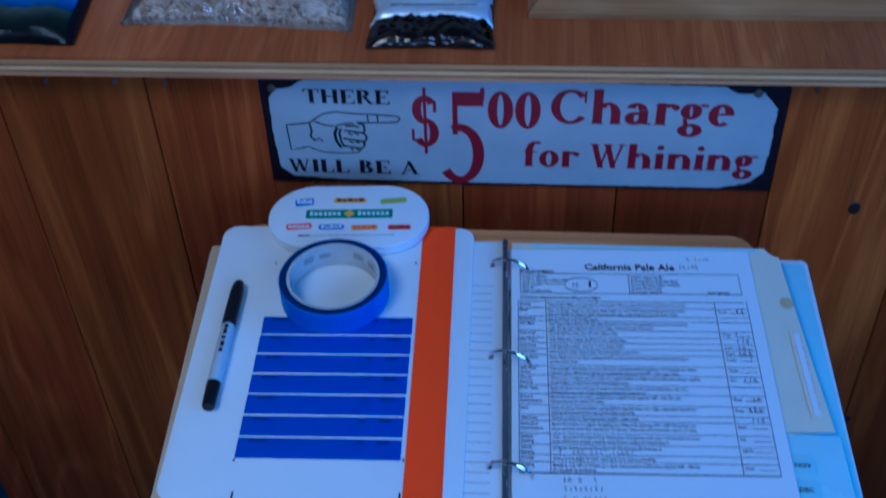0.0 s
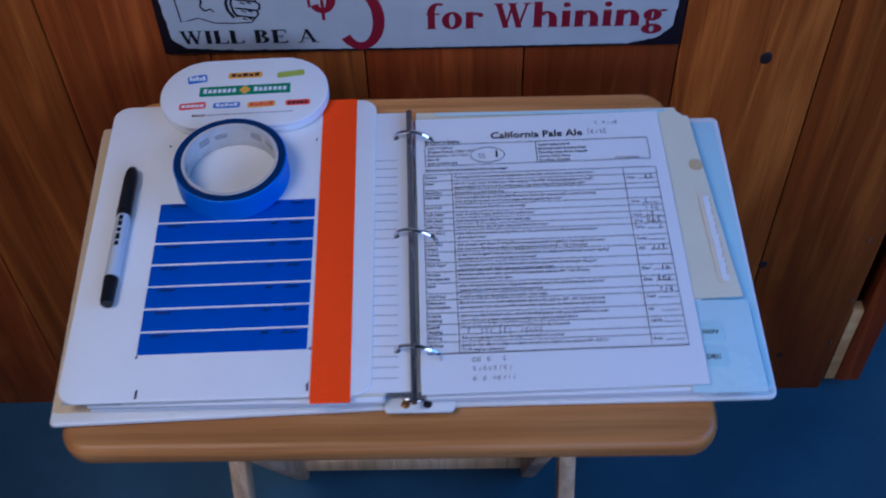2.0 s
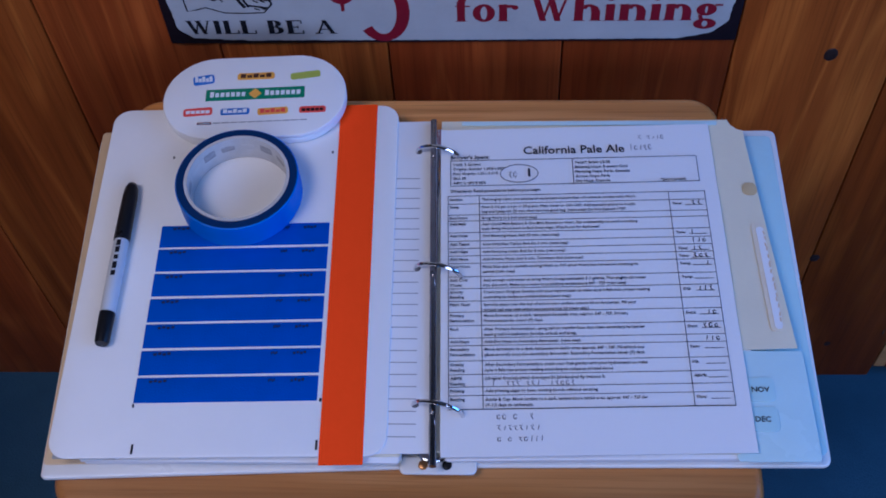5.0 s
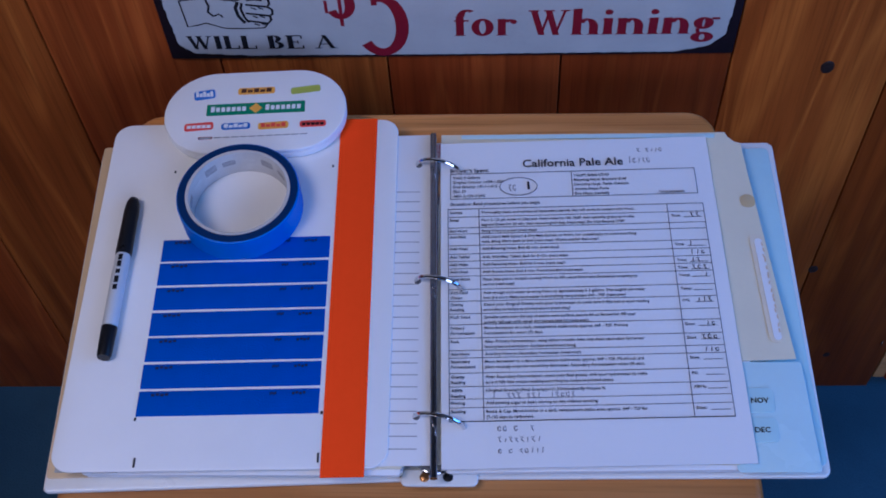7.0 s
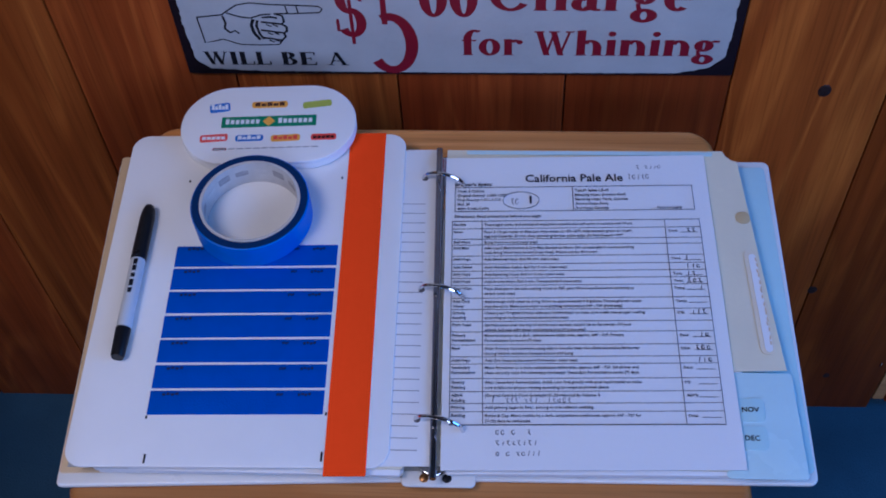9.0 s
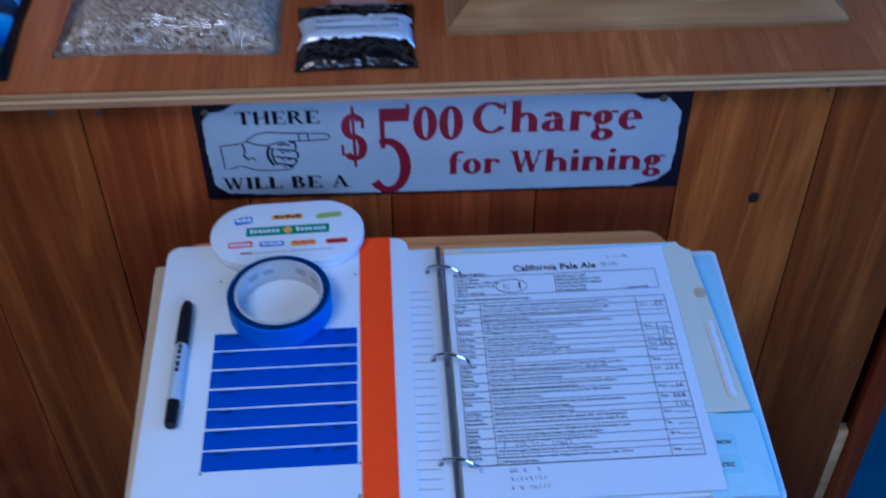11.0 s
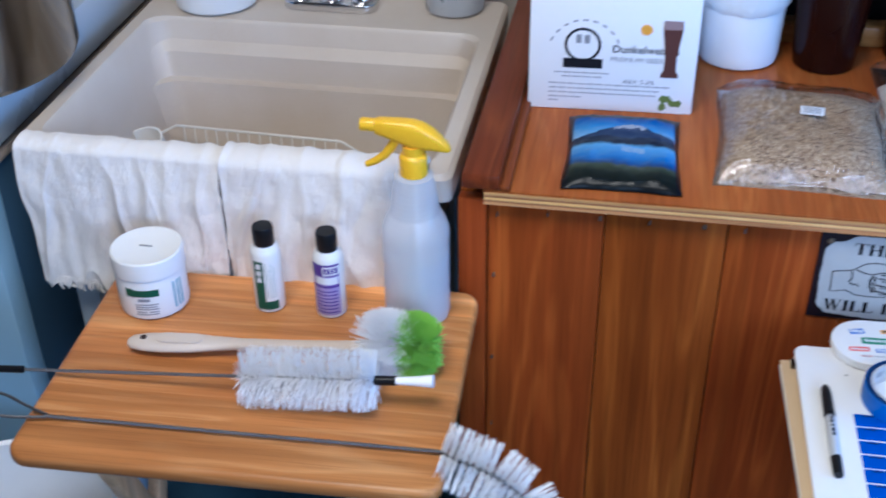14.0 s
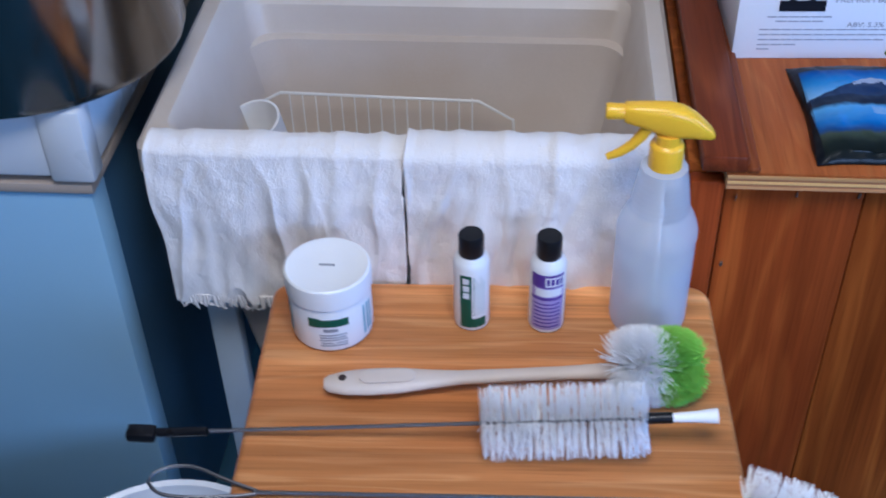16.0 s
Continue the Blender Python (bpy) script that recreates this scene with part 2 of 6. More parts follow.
def tube(points, radius, seg=8, bm=None, closed=False):
    bm = bm or bmesh.new()
    pts = [Vector(p) for p in points]
    rings, n = [], len(pts)
    side = None
    for i, p in enumerate(pts):
        d = (pts[(i + 1) % n] - pts[i - 1]) if closed else (pts[min(i + 1, n - 1)] - pts[max(i - 1, 0)])
        d.normalize()
        if side is None:
            side = d.orthogonal().normalized()
        side = (side - d * side.dot(d)).normalized()
        up = d.cross(side)
        r = radius[i] if isinstance(radius, (list, tuple)) else radius
        rings.append([p + r * (math.cos(2 * math.pi * k / seg) * side + math.sin(2 * math.pi * k / seg) * up) for k in range(seg)])
    if closed:
        rings.append(rings[0])
    skin(bm, rings, not closed, not closed)
    if closed:
        bmesh.ops.remove_doubles(bm, verts=bm.verts, dist=1e-6)
    return bm


def bar_between(a, b, w, h, bev=0.003, up=(0, 1, 0)):
    """A squared stick from a to b."""
    a, b = Vector(a), Vector(b)
    d = (b - a)
    zax = d.normalized()
    xax = Vector((1, 0, 0)) - zax * zax.x
    xax.normalize()
    yax = zax.cross(xax)
    m = Matrix((xax, yax, zax)).transposed().to_4x4()
    m.translation = a
    return boxed(-w / 2, -h / 2, 0, w / 2, h / 2, d.length, bev=bev, m=m)


# ---- the room ----
def structure(name, bm, material, label, category):
    return tagged(part(name, bm, material), label, category, "", "structure")


structure("floor", boxed(-2.5, -2.8, FLOOR - 0.1, 1.6, 0.9, FLOOR), CARPET, "dark blue low pile carpet floor", "floor")
# Unseen ceiling, left open where the added overhead lamp sits.
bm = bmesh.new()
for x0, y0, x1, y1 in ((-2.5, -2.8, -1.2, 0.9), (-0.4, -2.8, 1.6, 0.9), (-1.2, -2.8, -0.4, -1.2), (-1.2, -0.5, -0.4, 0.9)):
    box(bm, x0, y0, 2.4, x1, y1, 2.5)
structure("ceiling", bm, CEIL, "unseen dark beige ceiling with an added opening for the overhead lamp", "ceiling")
structure("wall_north", boxed(-2.5, 0.66, FLOOR, 1.6, 0.78, 2.4), PAINT, "cream painted wall behind sink and counter", "wall")
structure("wall_west", boxed(-2.4, -2.58, FLOOR, -2.28, 0.66, 2.4), DIM, "unseen side wall, coloured dark to keep bounce light low", "wall")


def wall_with_window(name, along, at, thick, a0, a1, o0, o1, z0, z1, label):
    bm = bmesh.new()
    for p0, p1, q0, q1 in ((a0, o0, FLOOR, 2.4), (o1, a1, FLOOR, 2.4), (o0, o1, FLOOR, z0), (o0, o1, z1, 2.4)):
        if along == "x":
            box(bm, p0, at, q0, p1, at + thick, q1)
        else:
            box(bm, at, p0, q0, at + thick, p1, q1)
    return structure(name, bm, DIM, label, "wall")


wall_with_window("wall_south", "x", -2.7, 0.12, -2.5, 1.6, -0.05, 1.35, 1.25, 2.15, "unseen wall with a window, coloured dark to keep bounce light low")
wall_with_window("wall_east", "y", 1.45, 0.12, -2.58, 0.66, -1.15, 0.05, 0.95, 1.85, "unseen wall with a window opening, coloured dark to keep bounce light low")

# ---- the counter ----
TOP = 0.822
SEAMS = (-0.62, -0.475, -0.327, -0.178, -0.031, 0.12, 0.267, 0.408, 0.541)
counter = thing("bar_counter", 0, 0, FLOOR, "stained pine board counter with plywood edged top", "counter")
H = TOP - 0.02 - FLOOR
for a, b in zip(SEAMS, SEAMS[1:]):
    part("board", boxed(-(b - a) / 2 + 0.0007, 0, 0, (b - a) / 2 - 0.0007, 0.018, H - 0.001, bev=0.001), PINE, counter, m=pose((a + b) / 2, 0, 0))
part("corner_stile", boxed(-0.0185, 0, 0, 0.0185, 0.02, H - 0.001, bev=0.004), PINE, counter, "reddish corner stile", m=pose(-0.6395, -0.004, 0))
part("end_post", boxed(-0.016, 0, 0, 0.016, 0.02, H - 0.001, bev=0.003), PINE, counter, "end post of the counter", m=pose(0.573, -0.002, 0.02))
part("end_strip", boxed(-0.0075, 0, 0, 0.0075, 0.016, 0.16, bev=0.0015), PLYLIGHT, counter, "pale filler strip at the end", m=pose(0.5505, 0.002, 0.02))
part("side_panel", boxed(-0.009, 0, 0, 0.009, 0.5, H - 0.001, bev=0.001), PINE, counter, m=pose(-0.648, 0.017, 0))
part("side_panel", boxed(-0.009, 0, 0, 0.009, 0.5, H - 0.001, bev=0.001), PINE, counter, m=pose(0.578, 0.019, 0))
part("top_sheet", boxed(-0.625, -0.0150, H + 0.0165, 0.60, 0.6, H + 0.02, bev=0.0005), TOPWOOD, counter, "reddish brown varnished counter top")
for k in range(5):
    part("ply_layer", boxed(-0.623, -0.0165 + (0.0006 if k % 2 else 0), H + 0.0033 * k, 0.60, 0.6, H + 0.0033 * k + 0.0032), PLYDARK if k % 2 else PLYLIGHT, counter, "bare plywood edge layer")
part("side_ledge", boxed(-0.024, -0.018, 0, 0.024, 0.56, 0.021, bev=0.004), TRIMWOOD, counter, "raised moulding along the counter end", m=pose(-0.627, 0, H + 0.0205, 0, 0, 0))
part("ledge_lip", boxed(-0.007, -0.018, 0, 0.007, 0.56, 0.008, bev=0.003), TRIMWOOD, counter, m=pose(-0.598, 0, H + 0.0205))
part("back_rail", boxed(-0.6, 0.475, H + 0.0205, 0.6, 0.512, H + 0.052, bev=0.004), OAK, counter, "low wooden rail at the back of the top")

# black cabinet behind the counter
backing = thing("black_cabinet", 0, 0.58, FLOOR, "black cabinet standing behind the counter", "cabinet")
part("cabinet_body", boxed(-0.58, -0.05, 0.76, 0.6, 0.07, 1.35, bev=0.006), DARK, backing)

SCREW = plain("dull_screw_metal", (0.22, 0.16, 0.10), 0.55, 0.8, vary=0.3, scale=200, bump=0.05)
KNOT = plain("dark_knot", (0.03, 0.012, 0.006), 0.5, vary=0.5, scale=120, bump=0.3)
for x, z in ((-0.608, 0.779), (-0.545, 0.785), (-0.48, 0.785), (-0.354, 0.785), (-0.306, 0.784), (0.291, 0.787), (0.40, 0.787), (0.46, 0.787), (-0.611, 0.686), (-0.612, 0.55), (-0.612, 0.43),
             (0.525, 0.36), (0.535, 0.24), (0.53, 0.15), (-0.42, 0.785)):
    bm = lathe([(0.0040, 0), (0.0038, 0.0008), (0.0012, 0.001), (0.001, 0.0004)], 14)
    box(bm, -0.0022, -0.0004, 0.0006, 0.0022, 0.0004, 0.0012)
    part("screw", bm, SCREW, counter, m=pose(x, 0.0003, z - FLOOR, 90, 0, random.uniform(0, 90)))
for x, z, r in ((0.352, 0.645, 0.0085), (0.411, 0.317, 0.0075), (0.47, 0.12, 0.006)):
    part("knot", lathe([(r, 0), (r * 0.9, 0.0006), (r * 0.45, 0.0008)], 18), KNOT, counter, m=pose(x, 0.0004, z - FLOOR, 90, 0, 0) @ Matrix.Diagonal((0.75, 1, 1, 1)))


# ---- folding tray tables ----
def tray_table(x, y, rz, top, label):
    """Rounded wooden tray top on two crossed leg frames."""
    t = thing("tray_table", x, y, FLOOR, label, "tray table", rz, "folding tray tables")
    h = top - FLOOR
    part("tray_top", slab(0.482, 0.36, 0.021, 0.024, 0.0075, h - 0.021, 7, steps=4), TRAYWOOD, t, "honey coloured varnished tray top")
    for s in (-1, 1):
        part("cleat", boxed(s * 0.178 - 0.011, -0.155, h - 0.041, s * 0.178 + 0.011, 0.155, h - 0.0212, bev=0.003), LEGWOOD, t)
        part("leg", bar_between((s * 0.171 - 0.01, 0.13, h - 0.036), (s * 0.173 - 0.011, -0.108, 0), 0.018, 0.03), LEGWOOD, t)
        part("leg", bar_between((s * 0.145 - 0.01, -0.13, h - 0.036), (s * 0.147 - 0.011, 0.138, 0), 0.018, 0.03), LEGWOOD, t)
        part("pivot_bolt", lathe([(0.006, -0.024), (0.006, 0.024), (0.004, 0.026)], 12), SCREW, t, m=pose(s * 0.158 - 0.01, 0.007, h * 0.5, 0, 90, 0))
    part("stretcher", boxed(-0.150, 0.122, 0.022, 0.128, 0.136, 0.048, bev=0.003), LEGWOOD, t)
    part("stretcher", boxed(-0.171, 0.09, h * 0.76, 0.151, 0.104, h * 0.76 + 0.03, bev=0.003), LEGWOOD, t)
    return t


tray_table(0.001, -0.247, -0.3, 0.672, "honey wood folding tray table holding the binder")
TB = 0.672
tray_table(-0.861, -0.209, 2.0, TB, "honey wood folding tray table holding cleaning supplies")

# ---- sink ----
sink = thing("laundry_sink", -0.958, 0, FLOOR, "off-white moulded laundry sink on metal legs", "sink")
RIM = 0.83 - FLOOR


def tub_bowl():
    bm = bmesh.new()
    w, y0, y1, deck = 0.585, -0.008, 0.56, 0.42
    cy, d = (y0 + y1) / 2, y1 - y0
    icy, idp = (y0 + 0.03 + deck) / 2, deck - y0 - 0.03

    def ring(wd, dp, c, r, z):
        return [(x, c + y, z) for x, y in rrect(wd, dp, r, 5)]

    rings = [ring(0.40, 0.36, 0.19, 0.03, RIM - 0.36), ring(0.515, 0.40, 0.2, 0.03, RIM - 0.05), ring(0.525, 0.42, 0.205, 0.03, RIM - 0.036),
             ring(w, d, cy, 0.012, RIM - 0.036), ring(w, d, cy, 0.016, RIM - 0.006), ring(w - 0.012, d - 0.012, cy, 0.014, RIM),
             ring(w - 0.050, idp + 0.006, icy, 0.03, RIM), ring(w - 0.060, idp - 0.004, icy, 0.03, RIM - 0.006),
             ring(w - 0.078, idp - 0.014, icy, 0.035, RIM - 0.085), ring(w - 0.081, idp - 0.018, icy, 0.035, RIM - 0.090),
             ring(w - 0.084, idp - 0.048, icy - 0.014, 0.04, RIM - 0.093),
             ring(w - 0.135, idp - 0.09, icy - 0.012, 0.05, RIM - 0.30), ring(w - 0.18, idp - 0.13, icy - 0.012, 0.05, RIM - 0.325)]
    skin(bm, rings)
    return bm


part("basin", tub_bowl(), TUBMAT, sink, "stained cream moulded basin")
SHEET = plain("pale_sheet_metal", (0.66, 0.74, 0.82), 0.4, 0.2, vary=0.1, scale=10, bump=0.03)
for sx in (-1, 1):
    for yy in (0.02, 0.46):
        part("leg", boxed(sx * 0.235 - 0.018, yy - 0.012, 0, sx * 0.235 + 0.018, yy + 0.012, RIM - 0.09, bev=0.003), SHEET, sink, "pale metal leg")
tap = thing("faucet", -0.945, 0.497, 0.83, "chrome two handle faucet on the sink deck", "faucet")
part("base_plate", slab(0.152, 0.055, 0.016, 0.02, 0.004), CHROME, tap)
for sx in (-0.051, 0, 0.051):
    part("handle_post" if sx else "spout_post", lathe([(0.021, 0.014), (0.02, 0.026), (0.0135, 0.034), (0.0125, 0.075), (0.014, 0.09)], 24), CHROME, tap, m=pose(sx, 0, 0))
part("spout", tube([(0, 0, 0.085), (0, -0.01, 0.13), (0, -0.04, 0.165), (0, -0.09, 0.16), (0, -0.12, 0.13)], 0.011, 12), CHROME, tap)
for sx in (-0.051, 0.051):
    part("handle", slab(0.018, 0.06, 0.012, 0.008, 0.003, 0.088), CHROME, tap, m=pose(sx, -0.015, 0))

jug = thing("white_canister", -1.135, 0.487, 0.83, "white plastic canister standing on the sink deck", "canister")
part("canister_body", lathe([(0.058, 0), (0.066, 0.006), (0.068, 0.02), (0.068, 0.2), (0.06, 0.21)], 40), WHITE, jug)
FROST = plain("frosted_plastic", (0.80, 0.80, 0.78), 0.28, vary=0.04, clear=0.55, bump=0.03)
LABELBLUE = plain("pale_blue_label", (0.30, 0.50, 0.58), 0.5, vary=0.2, scale=50)
soap = thing("soap_bottle", -0.748, 0.515, 0.83, "clear plastic soap bottle with a blue label", "bottle")
part("bottle_body", lathe([(0.036, 0), (0.046, 0.005), (0.048, 0.02), (0.047, 0.14), (0.03, 0.17), (0.014, 0.18)], 36), FROST, soap)
part("label", lathe([(0.0485, 0.035), (0.0487, 0.036), (0.0487, 0.12), (0.0485, 0.121)], 36, cap0=False, cap1=False), LABELBLUE, soap)

BEIGE = plain("beige_laminate", (0.42, 0.34, 0.26), 0.5, vary=0.1, scale=20, bump=0.05)
# ---- cooking appliance left of the sink ----
stove = thing("white_appliance", -1.627, 0.34, FLOOR, "white appliance beside the sink, bluish light painted on its front", "appliance")
# Body darker than the door: the side gap's shade is in its colour.
SIDESHADE = plain("shaded_side_enamel", (0.055, 0.10, 0.155), 0.4, vary=0.15, scale=6, bump=0.05)
part("cabinet_body", boxed(-0.32, -0.29, 0.0, 0.311, 0.3, 0.724, bev=0.006), SIDESHADE, stove, "enamelled body darkened for the shade in the side gap")
part("door", boxed(-0.32, -0.34, 0.02, 0.315, -0.2925, 0.722, bev=0.009), BLUELIT, stove, "plain door with bluish light in its colour")
part("plinth_foot", boxed(-0.3, -0.27, 0.0, 0.3, -0.2915, 0.018), BLACK, stove)
part("top_edge", boxed(-0.325, -0.344, 0.7245, 0.319, 0.3, 0.738, bev=0.003), BEIGE, stove, "beige top edge")
part("cooktop", boxed(-0.32, -0.345, 0.747, 0.322, 0.3, 0.8345, bev=0.007), ENAMEL, stove, "white enamelled slab top")
part("corner_cap", boxed(0.276, -0.349, 0.743, 0.327, -0.315, 0.8365, bev=0.006), ENAMEL, stove)
# Thin black filler drawn as the shadow line below the slab.
part("plinth", boxed(-0.3, -0.33, 0.7385, 0.31, 0.28, 0.7465), BLACK, stove, "black strip standing in for the shadow under the slab")
# Darker copy of STEEL: the dark room's reflection is put into the colour.
POTSTEEL = plain("dark_reflection_steel", (0.27, 0.27, 0.27), 0.12, 1.0, vary=0.12, scale=10, bump=0.01)
pot = thing("stock_pot", -1.40, 0.14, FLOOR + 0.8368, "large stainless steel stock pot", "pot")
part("pot_body", lathe([(0.160, 0), (0.172, 0.004), (0.176, 0.014), (0.176, 0.30), (0.18, 0.304), (0.18, 0.309), (0.173, 0.309), (0.172, 0.02), (0.154, 0.01)], 72), POTSTEEL, pot)
for s in (0, 180):
    part("handle", tube([(0.176, -0.045, 0.24), (0.215, -0.04, 0.24), (0.222, 0, 0.24), (0.215, 0.04, 0.24), (0.176, 0.045, 0.24)], 0.006, 10), STEEL, pot, m=pose(0, 0, 0, 0, 0, s + 150))

bucket = thing("white_bucket", -1.225, -0.28, FLOOR, "white plastic bucket standing on the floor", "bucket")
part("bucket_body", lathe([(0.13, 0), (0.135, 0.004), (0.152, 0.35), (0.152, 0.376), (0.1505, 0.376), (0.133, 0.02), (0.125, 0.012)], 56), WHITE, bucket)
part("rim", lathe([(0.1525, 0.351), (0.158, 0.352), (0.158, 0.365), (0.159, 0.38), (0.155, 0.386), (0.1495, 0.382), (0.1495, 0.3765), (0.1525, 0.3762)], 56, cap0=False, cap1=False), WHITE, bucket, "rolled white rim")

# ---- towel over the sink front ----
TERRY = plain("white_terry", (0.90, 0.85, 0.80), 0.95, vary=0.08, scale=30, bump=0.8, fine=520)


def towel_mesh(w, back, drop, seed):
    """A bath towel laid over the rim: inner lap, flat top, hanging front with folds, terry lumps and an uneven hem."""
    bm = bmesh.new()
    nx, ny = 200, 170
    top = 0.05
    length = back + top + drop
    rows = []
    for j in range(ny + 1):
        s = length * j / ny
        row = []
        for i in range(nx + 1):
            u = i / nx
            x = (u - 0.5) * w
            if s < back:
                y, z, ny_, nz_ = 0.026 + (back - s) * 0.06, -(back - s), 1.0, 0.0
            elif s < back + top:
                a = math.pi * (s - back) / top
                y, z = 0.004 + 0.022 * math.cos(a), 0.011 * math.sin(a)
                ny_, nz_ = math.cos(a), math.sin(a)
            else:
                q = s - back - top
                y, z, ny_, nz_ = -0.018 - 0.005 * min(1, q / 0.06), -q, -1.0, 0.0
            hang = max(0.0, min(1.0, (s - back - top) / drop))
            ease = min(1.0, hang * 2.5)
            lean = u + 0.10 * hang * math.sin(seed) + 0.05 * noise.noise((u * 2, hang * 2.5, seed))
            fold = 0.0065 * noise.noise((lean * 7.5, hang * 1.3, seed)) + 0.0055 * (1 - abs(2 * noise.noise((lean * 5 + 3, hang * 0.9, seed + 7)))) ** 3 + 0.004 * noise.noise((lean * 15, hang * 3.0, seed + 4))
            lump = 0.0024 * noise.noise((x * 50, s * 36, seed)) + 0.0007 * noise.noise((x * 130, s * 110, seed)) + 0.0004 * noise.noise((x * 320, s * 320, seed))
            out = 1.1 * fold * (0.3 + 0.7 * ease) + 0.8 * lump
            edge = 0.012 * noise.noise((s * 8, seed, u * 2)) * (abs(u - 0.5) * 2) ** 4
            row.append(bm.verts.new((x + edge + 0.010 * hang * (u - 0.5) * math.cos(seed), y + ny_ * out, z - 0.010 + nz_ * out + 0.006 * hang * noise.noise((u * 4, seed, 1)))))
        rows.append(row)
    for a, b in zip(rows, rows[1:]):
        for i in range(nx):
            bm.faces.new((a[i], a[i + 1], b[i + 1], b[i]))
    return bm


def fringe(w, z, seed):
    bm = bmesh.new()
    rnd = random.Random(seed)
    x = -w / 2
    while x < w / 2:
        l = rnd.uniform(0.008, 0.018)
        tube([(x, -0.024, z + 0.006), (x + rnd.uniform(-0.003, 0.003), -0.026, z - l * 0.6), (x + rnd.uniform(-0.005, 0.005), -0.024, z - l)], [0.0022, 0.002, 0.0012], 5, bm)
        x += 0.0042
    return bm


for x, w, drop, seed in ((-1.096, 0.277, 0.202, 3.0), (-0.8265, 0.263, 0.195, 8.0)):
    tw = thing("towel", x, -0.002, 0.838, "white terry towel hung over the sink front", "towel", 0, "towels on the sink")
    cloth = part("cloth", towel_mesh(w, 0.10, drop, seed), TERRY, tw, angle=180)
    md = cloth.modifiers.new("thick", "SOLIDIFY")
    md.thickness, md.offset = 0.006, -1
    part("fringe", fringe(w * 0.93, -drop - 0.006, int(seed)), TERRY, tw)

# wire rack and cup inside the sink
WIRE = plain("white_wire", (0.78, 0.77, 0.73), 0.35, vary=0.05, bump=0)
rack = thing("wire_rack", -1.031, 0.33, 0.681, "white coated wire rack hanging in the sink", "rack")
part("top_wire", tube([(-0.2, 0, -0.12), (-0.195, 0, -0.03), (-0.137, 0, 0.003), (0.133, 0, -0.004), (0.18, 0, -0.033), (0.185, 0, -0.12)], 0.0022, 8), WIRE, rack)
part("bottom_wire", tube([(-0.2, 0, -0.12), (0.185, 0, -0.12), (0.185, -0.2, -0.135), (-0.2, -0.2, -0.135)], 0.002, 6, closed=True), WIRE, rack)
for i in range(15):
    x = -0.125 + 0.0178 * i
    part("upright", tube([(x, 0, 0.0), (x, 0, -0.12), (x, -0.2, -0.135)], 0.0013, 6), WIRE, rack)
cup = thing("white_cup", -1.172, 0.235, 0.662, "small white plastic cup resting in the rack", "cup")
part("cup_body", lathe([(0.026, -0.045), (0.033, 0.0), (0.037, 0.05), (0.034, 0.05), (0.022, -0.04)], 28), WHITE, cup, m=pose(0, 0, 0, 14, -12, 0))

# ---- binder ----
VINYL = plain("white_vinyl", (0.78, 0.77, 0.73), 0.3, vary=0.06, scale=15, bump=0.05, coat=0.2)
TEAL = plain("pale_teal_plastic", (0.54, 0.75, 0.78), 0.22, vary=0.1, scale=20, bump=0.05, coat=0.3)
SLEEVE = plain("milky_sleeve", (0.62, 0.79, 0.80), 0.25, vary=0.1, scale=20, bump=0.05)
MANILA = plain("tan_manila_card", (0.70, 0.53, 0.31), 0.7, vary=0.1, scale=20, bump=0.1)
STAIN = plain("tea_stain", (0.60, 0.46, 0.24), 0.6, bump=0)
SLOTCARD = plain("torn_card_edge", (0.80, 0.72, 0.54), 0.7, vary=0.15, scale=60, bump=0.2)
GREYFILM = plain("grey_clear_film", (0.42, 0.43, 0.44), 0.2, vary=0.1, scale=30, bump=0.1)
DARKSTEEL = plain("dark_bright_steel", (0.34, 0.34, 0.37), 0.15, 1.0, vary=0.2, scale=40, bump=0)
BRASSY = plain("coppery_rivet", (0.55, 0.28, 0.10), 0.3, 1.0, vary=0.2, scale=80, bump=0)
INKHOLE = plain("hole_shade", (0.12, 0.10, 0.09), 0.8, bump=0)
binder = thing("ring_binder", 0.0175, -0.252, 0.6725, "open white three ring binder full of pages", "binder", 0.0)
part("left_cover", slab(0.25, 0.293, 0.0045, 0.004, 0.0015), VINYL, binder, m=pose(-0.1455, -0.0025, 0.0005, 0, 0, 2.2))
part("manila_sheet", slab(0.058, 0.2885, 0.0008, 0.003, 0.0003), MANILA, binder, "tan manila sheet edge", m=pose(-0.2405, 0.001, 0.0052, 0, 0, 2.2))
part("right_cover", slab(0.249, 0.285, 0.0045, 0.006, 0.0015), VINYL, binder, m=pose(0.1425, 0.0005, 0.0005, 0, 0, 0.4))
part("spine", slab(0.036, 0.286, 0.0045, 0.003, 0.0015), VINYL, binder, m=pose(0.0, 0, 0.0004))
for k in range(5):
    part("page_block", slab(0.216, 0.280, 0.0026, 0.002, 0.0004), CREAM if k % 3 == 1 else PAPER, binder, m=pose(-0.1275 + random.uniform(-0.002, 0.002), -0.004 + random.uniform(-0.002, 0.002), 0.0055 + 0.0029 * k, 0, 0, random.uniform(-0.4, 0.4)))
for k in range(4):
    part("page_block", slab(0.212, 0.276, 0.0026, 0.002, 0.0004), PAPER, binder, m=pose(0.114 + random.uniform(-0.001, 0.002), -0.002 + random.uniform(-0.002, 0.001), 0.0055 + 0.0027 * k, 0, 0, 0.8 + random.uniform(-0.3, 0.3)))
part("ring_plate", slab(0.02, 0.285, 0.005, 0.008, 0.002), CHROME, binder, m=pose(0.002, 0, 0.006))
